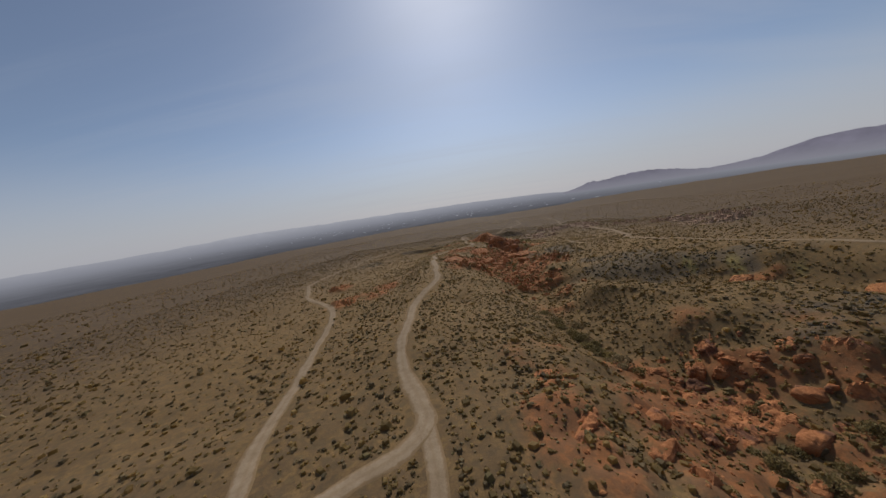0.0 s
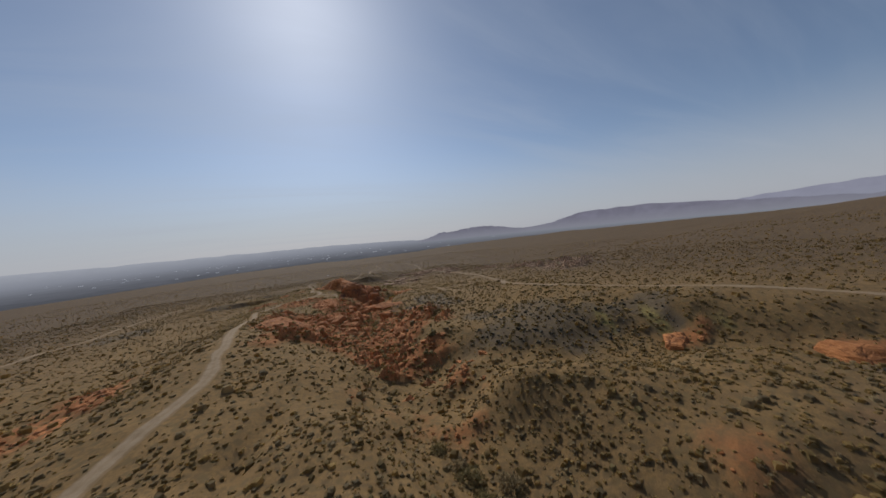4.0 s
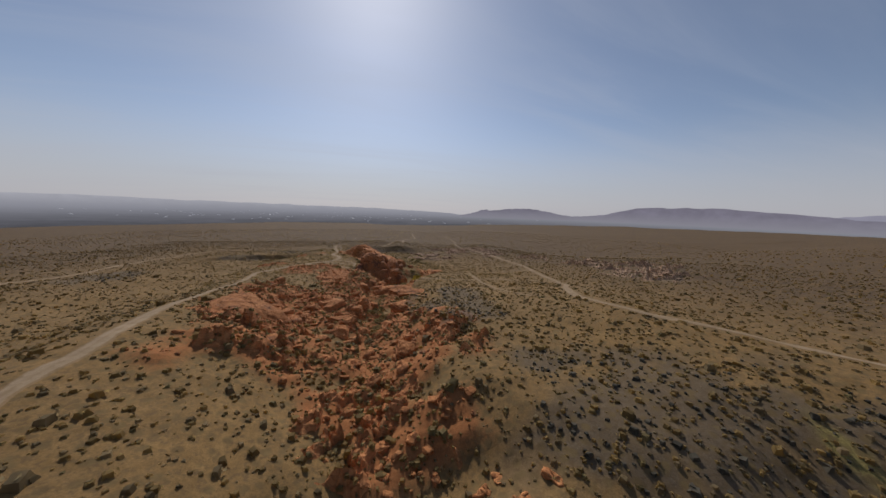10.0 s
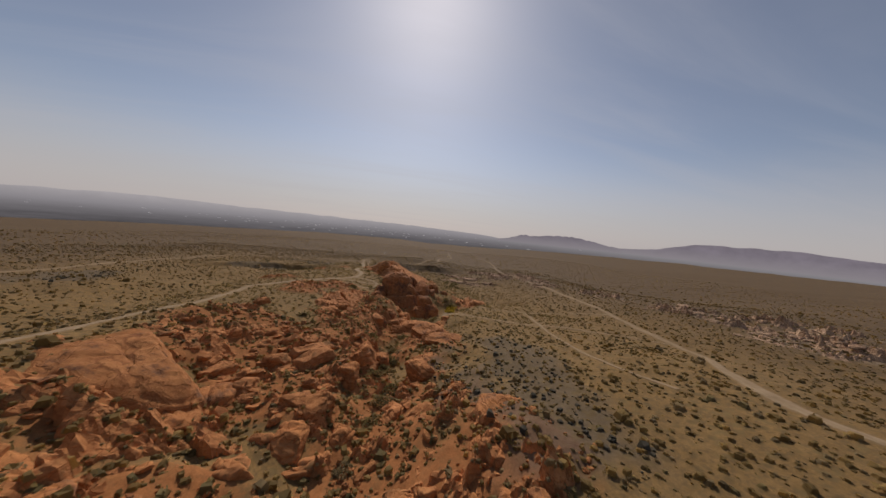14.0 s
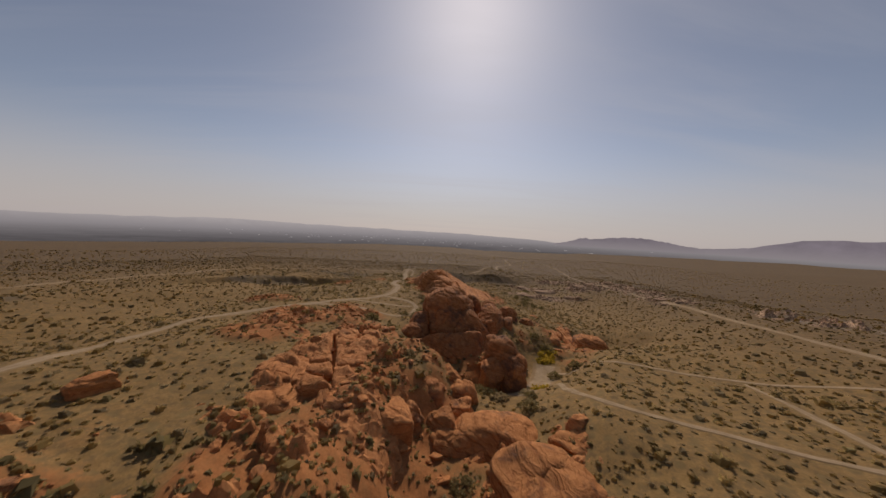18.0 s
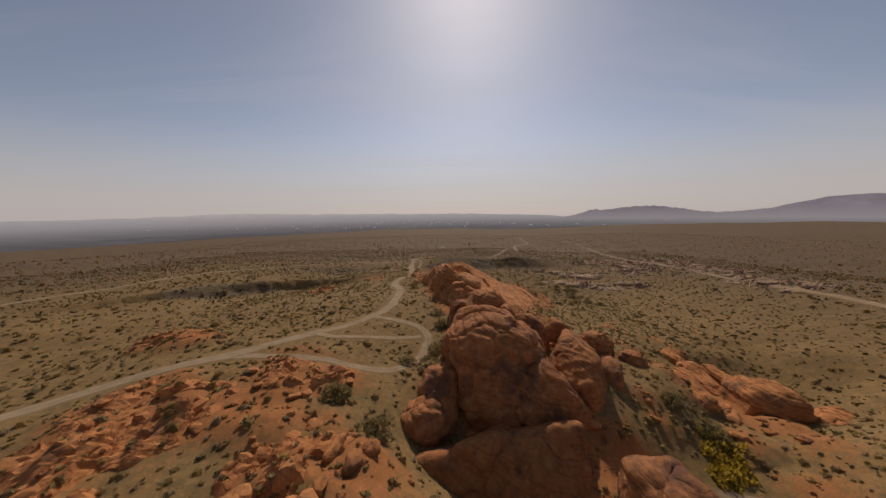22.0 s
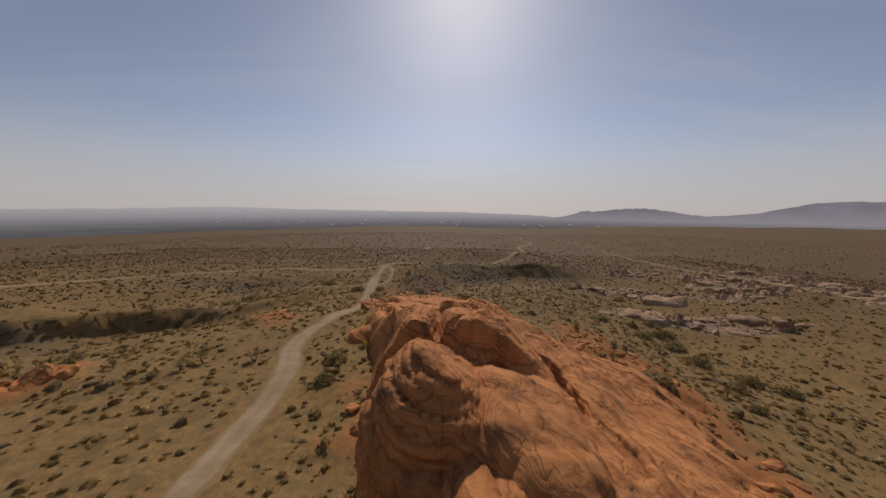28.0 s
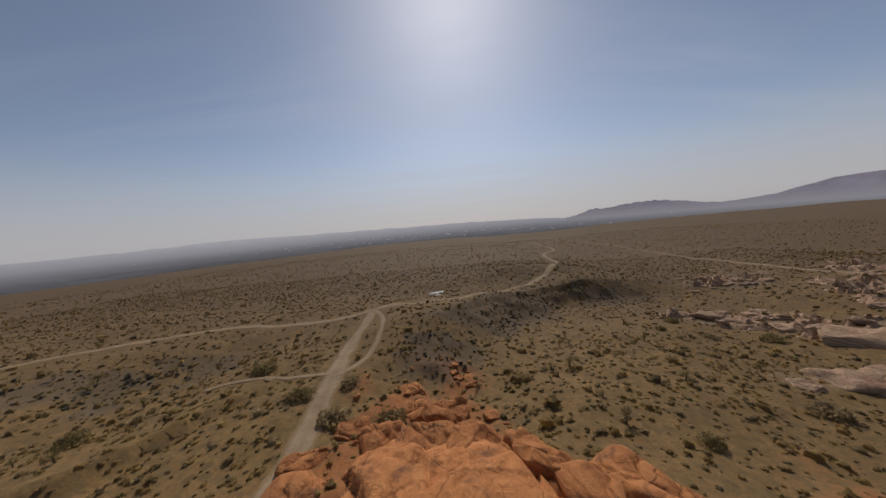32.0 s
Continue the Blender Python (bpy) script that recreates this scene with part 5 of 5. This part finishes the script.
def scrub(label, name, share, size, spread, material, seed):
    global rng
    rng = np.random.default_rng(seed)
    near = lambda a, b: (a > -25) & (a < 90) & (b > 180) & (b < 345)
    mid = lambda a, b: (a > -40) & (a < 90) & (b > 5) & (b <= 180)
    for n, box, keep, shapes in ((18000, (-25, 90, 180, 345), near, many), (19000, (-40, 90, 5, 180), mid, some), (80000, (-150, 220, -10, 480), lambda a, b: ~near(a, b) & ~mid(a, b), few)):
        X, Y = scatter(int(n * share), *box, lambda a, b: clear(a, b) * keep(a, b))
        stamp(name, label, "shrub", shapes, set_on(X, Y), size * (0.86 if shapes is many else 1.0) * np.exp(spread * rng.normal(size=len(X))), material)


scrub("low olive-brown desert scrub dotted over the sand", "desert_scrub", 1.0, 0.29, 0.42, SCRUB, 101)
scrub("low grey-green sage dotted over the sand", "sage_scrub", 0.42, 0.29, 0.42, GREY, 102)
scrub("dark green creosote shrubs dotted over the desert", "creosote_scrub", 0.065, 0.29, 0.38, GREEN, 103)
rng = np.random.default_rng(108)
for share_, mat_ in ((6200, SCRUB), (3600, GREY)):
    X, Y = scatter(share_, -12, 70, 8, 82, clear)
    stamp("slope_scrub", "small dry olive shrubs close together on a slope", "shrub", some, set_on(X, Y), 0.22 * np.exp(0.4 * rng.normal(size=len(X))), mat_)
rng = np.random.default_rng(104)
X, Y = scatter(27000, -420, 520, -60, 900, lambda a, b: clear(a, b) * ~((a > -150) & (a < 220) & (b < 480)))
stamp("distant_scrub", "scattered scrub far out on the desert plain", "shrub", few, set_on(X, Y), 0.55 * np.exp(0.35 * rng.normal(size=len(X))), SCRUB)
X, Y = scatter(30000, -60, 100, 20, 410, lambda a, b: patch_mask(a, b, DARK_PATCHES, 61, 0.4) * (1 - 0.8 * patch_mask(a, b, LIT_SPURS, 71)) * clear(a, b))
stamp("dark_scrub", "dense dark scrub and desert-varnished stones, darkened further for slope shade", "shrub", few, set_on(X, Y), 0.33 * np.exp(0.35 * rng.normal(size=len(X))), DUSK)
X, Y = (np.concatenate(v) for v in zip(scatter(45000, -30, 110, 0, 345, lambda a, b: patch_mask(a, b, YELLOW_PATCHES, 71, 0.3)), scatter(7000, 50, 70, 204, 236, lambda a, b: patch_mask(a, b, YELLOW_PATCHES, 71, 0.3))))
stamp("yellow_grass", "clumps of dry yellow grass along the wash", "grass", tufts, set_on(X, Y), 0.34 * np.exp(0.3 * rng.normal(size=len(X))), YELLOW)

rng = np.random.default_rng(105)
X, Y = scatter(17000, -10, 55, 10, 212, lambda a, b: patch_mask(a, b, ROCKY, 47, 0.4) * np.where(b < 62, 0.75, 1) * np.clip(0.7 + 0.9 * fbm(a / 6, b / 6, 0, 3, 141), 0, 1) * (1 - road_mask(a, b, all_roads)))
stamp("canyon_scrub", "olive shrubs and dry grass among broken red rock", "shrub", some, set_on(X, Y), 0.32 * np.exp(0.42 * rng.normal(size=len(X))), SCRUB)
X, Y = scatter(2800, -10, 55, 10, 212, lambda a, b: patch_mask(a, b, ROCKY, 47, 0.4) * np.clip(0.4 + 1.2 * fbm(a / 7, b / 7, 4, 3, 143), 0, 1))
stamp("canyon_bushes", "small dark green bushes among broken red rock", "shrub", many, set_on(X, Y), 0.45 * np.exp(0.35 * rng.normal(size=len(X))), GREEN)
STEM, nt_, b_ = nodes_of("dry_stem", 0.9)
nt_.links.new(ramp(nt_, noise_node(nt_, 9.0), (0.3, (0.06, 0.045, 0.03)), (0.7, (0.13, 0.10, 0.07))), b_.inputs["Base Color"])


def stems(n, length, thick, seed, upright=0.7):
    r = np.random.default_rng(seed)
    V, F = [], []
    for k in range(n):
        d = np.array([r.normal(), r.normal(), abs(r.normal()) + upright * 2])
        d /= np.linalg.norm(d)
        s = np.cross(d, [0.3, 0.9, 0.1])
        s /= np.linalg.norm(s)
        u = np.cross(d, s)
        for a, w in ((0.0, 1.0), (0.55, 0.6), (1.0, 0.15)):
            for q in (0, 2.094, 4.189):
                V.append(d * a * length * (0.8 + 0.1 * k % 0.3) + thick * w * (math.cos(q) * s + math.sin(q) * u) + np.array([0, 0, 0.1 * a * a]))
        o = k * 9
        for lv in (0, 3):
            for q in range(3):
                F.append((o + lv + q, o + lv + (q + 1) % 3, o + lv + 3 + (q + 1) % 3, o + lv + 3 + q))
    return np.array(V), np.array(F)


def bush(seed, material):
    base = new("desert_bush")
    for nm, (V, F), mat in (("stems", stems(9, 0.8, 0.03, seed), STEM), ("crown", leaf_cloud(420, 0.11, flat=0.8, seed=seed, low=0.1, shell=0.35), material)):
        new(nm, cloud_mesh(nm, V, F, mat)).parent = base
    return tagged(base, "dense dark green desert bush in a sandy wash", "bush", "bushes of the washes")


def yucca(seed):
    r = np.random.default_rng(seed)
    base = new("yucca")
    V, F = stems(2, 0.7, 0.09, seed, 2.0)
    new("trunk", cloud_mesh("trunk", V, F, STEM)).parent = base
    V, F = [], []
    for k in range(46):
        d = np.array([r.normal(), r.normal(), abs(r.normal()) * 0.9])
        d /= np.linalg.norm(d)
        s = np.cross(d, [0, 0, 1.0])
        s /= np.linalg.norm(s) + 1e-6
        c = np.array([0.05 * r.normal(), 0.05 * r.normal(), 0.55])
        V += [c - 0.035 * s, c + 0.3 * d - 0.04 * s, c + 0.75 * d, c + 0.3 * d + 0.04 * s]
        F.append((4 * k, 4 * k + 1, 4 * k + 2, 4 * k + 3))
    new("leaves", cloud_mesh("leaves", np.array(V), np.array(F), GREEN)).parent = base
    return tagged(base, "spiky dark green yucca standing in sand", "yucca", "yuccas of the flat")


def place_copies(protos, spots, smin, smax, seed):
    r = random.Random(seed)
    for i, (x, y) in enumerate(spots):
        s = r.uniform(smin, smax)
        m = pose(x, y, float(height(x, y)) - 0.08, 0, 0, r.uniform(0, 360))
        ob = protos[i] if i < len(protos) else copy_thing(protos[i % len(protos)], m)
        ob.matrix_basis = m @ Matrix.Diagonal((s, s * r.uniform(0.85, 1.15), s * r.uniform(0.75, 1.0), 1))


BUSHES = [(57.5, 216), (62, 217.5), (42.6, 207.5), (44.5, 205), (48.4, 203.4), (47.2, 199.6), (41, 209), (49, 206.5), (22.2, 66.6), (23.8, 61.3), (25.2, 55), (26, 48), (35, 30), (33.7, 25.8), (23, 70.6), (26.6, 67.8), (21.8, 76),
          (73.7, 349), (76, 313), (78.5, 308.7), (77, 301), (23, 281), (22.5, 285.5), (20, 326.5), (15.5, 324), (5.7, 333.6)]
BUSHES_2 = [(24.5, 58), (25.6, 51.6), (26.6, 53), (24, 64), (23, 67.6), (27, 50.2), (25, 57), (26.4, 58.6), (24.8, 61.8), (22.6, 72.6), (28.4, 47), (31, 28.6), (37, 27), (40, 26), (36, 36), (43, 30), (81, 355.5), (81, 346), (91, 344.6), (53.4, 315.6), (26, 319.5), (20.2, 320), (-7.8, 322), (44.8, 311), (23, 129.3), (27.7, 138), (30, 146), (34.2, 172), (29.8, 233.5), (29.3, 230), (26.3, 237), (58, 231), (60, 228),
            (32, 244.7), (25, 223), (20, 227), (28.9, 180.5), (30.7, 176), (33.2, 172.5), (31.3, 169.8), (37, 188), (30, 205), (74, 292), (70, 286), (84, 322), (72, 322), (31.5, 151), (34.5, 181),
            (29.1, 237.4), (29, 235.3), (30.3, 241.3), (29.8, 239.4), (31.3, 249.5), (29.8, 255.1), (78.4, 319.5), (80.6, 315.2), (79.9, 309.7), (80, 303.9), (79.5, 295.4), (82, 292.5), (83.3, 316.4), (57.9, 286.3), (31.8, 164), (33.6, 166.5), (30.2, 160.5), (35.6, 176.4), (33, 156)]
place_copies([bush(301, GREEN), bush(302, GREEN), bush(303, GREEN), bush(304, GREY)], BUSHES + BUSHES_2, 1.0, 1.9, 5)
r_ = random.Random(9)
place_copies([yucca(311), yucca(312), yucca(313)], [(r_.uniform(-40, 14), r_.uniform(278, 345)) for _ in range(45)] + [(r_.uniform(45, 80), r_.uniform(285, 345)) for _ in range(25)], 0.8, 1.5, 6)

# ---- loose stone ----
rng = np.random.default_rng(21)
STONES = [rock_mesh("boulder", (1, 0.8, 0.62), RED_ROCK, 40 + k, 24, 16, square=0.6, lumps=0.2, fine=0.04, joints=0.08, joint_size=0.8, facets=12) for k in range(7)]
X, Y = scatter(14000, -35, 80, 8, 335, lambda a, b: np.clip(patch_mask(a, b, RED_PATCHES, 41) * 1.2 - 0.1, 0, 1) * (1 - road_mask(a, b, [(w + 1, p) for w, p in all_roads])))
size = np.clip(np.exp(-1.15 + 0.5 * rng.normal(size=len(X))), 0.16, 0.85) * np.where(Y < 60, 0.7, 1.0)
order = np.argsort(-size)
Z = height(X, Y)
for n, i in enumerate(order[:290]):
    ob = tagged(new("boulder", STONES[n % 7]), "weathered red sandstone boulder lying on red soil", "boulder", "loose boulders")
    s = float(size[i])
    ob.location = (float(X[i]), float(Y[i]), float(Z[i]) + 0.12 * s)
    ob.rotation_euler = (rng.uniform(-0.25, 0.25), rng.uniform(-0.25, 0.25), rng.uniform(0, 6.28))
    ob.scale = (s * rng.uniform(0.9, 1.5), s * rng.uniform(0.8, 1.2), s * rng.uniform(0.5, 0.85))
small = []
for k in range(5):
    D, F = ball(7, 5)
    V = D * (1 + 0.28 * vnoise(D[:, 0] * 1.7 + k * 9, D[:, 1] * 1.7, D[:, 2] * 1.7, 60 + k))[:, None] * np.array([1.1, 0.85, 0.6])
    small.append((V, F))
rest = order[290:]
rubble = stamp("rubble", "small broken red sandstone rubble strewn over red soil", "rubble", small, np.stack([X[rest], Y[rest], Z[rest] + 0.02], -1), size[rest] * 0.8, RED_ROCK)

# pale ledges east of the washes: x, y, reach across, along, turn, how many
for x, y, rx, ry, turn, n in ((97, 354, 14, 6, -35, 40), (97, 323, 16, 5, -25, 40), (124, 388, 11, 8, -20, 24), (130, 350, 9, 20, -25, 40), (150, 330, 10, 25, -15, 36), (160, 370, 10, 18, -20, 24), (140, 295, 8, 14, -10, 24), (150, 166, 14, 14, 0, 36), (150, 202, 9, 18, -5, 26)):
    lobes = []
    for _ in range(n):
        u, v = rng.normal(size=2) * 0.6
        c, s = math.cos(radians(turn)), math.sin(radians(turn))
        px, py = x + rx * u * c - ry * v * s, y + rx * u * s + ry * v * c
        L = float(np.exp(rng.normal(0.35, 0.4)))
        h = 0.25 + 0.28 * L * rng.uniform(0.6, 1.2)
        lobes.append((px, py, float(height(px, py)) + h * rng.uniform(0.5, 0.9), L, L * rng.uniform(0.55, 0.95), h, turn + rng.uniform(-25, 25), dict(seed=int(rng.integers(1, 90)))))
    formation("pale_outcrop", "pale pink layered sandstone ledges rising from scrub", lobes, PALE_ROCK, "pale outcrops", "ledge", (24, 12), square=0.55, joints=0.25, joint_size=1.6, ledge=0.12, lumps=0.22)

# ---- model aeroplane ----
FOAM, nt_, b_ = nodes_of("white_foam", 0.55, 0, 0.4)
nt_.links.new(ramp(nt_, noise_node(nt_, 12.0), (0.3, (0.74, 0.74, 0.73)), (0.7, (0.82, 0.82, 0.81))), b_.inputs["Base Color"])
DARK, nt_, b_ = nodes_of("black_plastic", 0.5)
b_.inputs["Base Color"].default_value = (0.03, 0.03, 0.035, 1)


def part(name, bm, material, parent, label=""):
    me = bpy.data.meshes.new(name)
    bm.to_mesh(me)
    bm.free()
    for p in me.polygons:
        p.use_smooth = True
    me.materials.append(material)
    ob = new(name, me)
    ob.parent = parent
    if label:
        ob["label"] = label
    return ob


def loft(rings, closed=True):
    bm = bmesh.new()
    rows = [[bm.verts.new(p) for p in ring] for ring in rings]
    for a, b in zip(rows[:-1], rows[1:]):
        for i in range(len(a)):
            bm.faces.new((a[i], a[(i + 1) % len(a)], b[(i + 1) % len(a)], b[i]))
    bm.faces.new(rows[0][::-1])
    bm.faces.new(rows[-1])
    bmesh.ops.recalc_face_normals(bm, faces=bm.faces)
    return bm


def foil(x, y0, y1, z, thick):
    """A wing section: chord from y0 (rear) to y1 (front)."""
    n = 14
    out = []
    for k in range(n):
        a = 2 * math.pi * k / n
        u = 0.5 - 0.5 * math.cos(a)
        h = thick * math.sin(a) * (0.35 + 0.65 * (1 - u))
        out.append((x, y1 + (y0 - y1) * u, z + h + (0.3 * thick if h > 0 else 0)))
    return out


def ring(y, w, h, z, n=12):
    return [(w * math.cos(2 * math.pi * k / n), y, z + h * math.sin(2 * math.pi * k / n)) for k in range(n)]


plane = tagged(new("model_aeroplane"), "white foam twin-engined model aeroplane in flight", "model aeroplane")
part("wing", loft([foil(x, -0.16 + 0.03 * abs(x), 0.16 - 0.03 * abs(x), 0.1 + 0.03 * abs(x), 0.022) for x in (-0.95, -0.5, 0, 0.5, 0.95)]), FOAM, plane)
part("fuselage", loft([ring(y, w, h, z) for y, w, h, z in ((0.5, 0.02, 0.02, 0), (0.44, 0.06, 0.07, 0), (0.25, 0.085, 0.1, 0.01), (-0.1, 0.08, 0.1, 0.01), (-0.45, 0.045, 0.055, 0.03), (-0.85, 0.02, 0.03, 0.05))]), FOAM, plane)
part("tailplane", loft([foil(x, -0.92, -0.72 - 0.03 * abs(x), 0.06, 0.01) for x in (-0.32, 0, 0.32)]), FOAM, plane)
part("tail_fin", loft([[(z * 0.0 + p[2] - 0.06, p[1] - 0.1 * z, 0.06 + z) for p in foil(0, -0.92, -0.7 + 0.2 * (0 - z), 0.06, 0.01)] for z in (0, 0.14, 0.27)]), FOAM, plane)
for x in (-0.3, 0.3):
    nac = part("engine_pod", loft([[(x + a, y, 0.1 + c) for a, y, c in ring(yy, w, w, 0)] for yy, w in ((0.3, 0.02), (0.27, 0.045), (0.1, 0.05), (-0.08, 0.015))]), FOAM, plane)
    part("propeller", loft([[(x + q * 0.13, 0.31 + 0.006 * math.cos(a), 0.1 + 0.014 * math.sin(a)) for a in (0, 1.57, 3.14, 4.71)] for q in (-1, -0.4, 0.4, 1)]), DARK, nac, "black two-bladed propeller")
plane.matrix_basis = pose(31.4, 326.8, -7.6, 4, -4, 4)

# town on the valley floor, kilometres away; its walls glow to stand for haze
HAZE_GLOW_WALL, nt_, b_ = nodes_of("haze_glow_wall", 0.7)
nt_.links.new(ramp(nt_, noise_node(nt_, 0.01), (0.35, (0.1, 0.1, 0.1)), (0.65, (0.4, 0.38, 0.36))), b_.inputs["Base Color"])
b_.inputs["Emission Color"].default_value, b_.inputs["Emission Strength"].default_value = (0.19, 0.185, 0.195, 1), 1.0
rng = np.random.default_rng(31)
V, F = [], []
for k in range(110):
    b, d = radians(rng.normal(-6, 16)), rng.uniform(1900, 4300)
    x, y, w, q, h = 20 + d * math.sin(b), 190 + d * math.cos(b), rng.uniform(3, 10), rng.uniform(3, 7), rng.uniform(1.5, 4)
    for dx, dy in ((-w, -q), (w, -q), (w, q), (-w, q)):
        V += [(x + dx, y + dy, -81), (x + dx, y + dy, -80 + h)]
    o = 8 * k
    F += [(o, o + 2, o + 3, o + 1), (o + 2, o + 4, o + 5, o + 3), (o + 4, o + 6, o + 7, o + 5), (o + 6, o, o + 1, o + 7), (o + 1, o + 3, o + 5, o + 7)]
tagged(new("distant_town", cloud_mesh("distant_town", np.array(V, float), np.array(F), HAZE_GLOW_WALL)), "low buildings of a town far across the valley, haze painted as a pale glow", "town", kind="stuff")
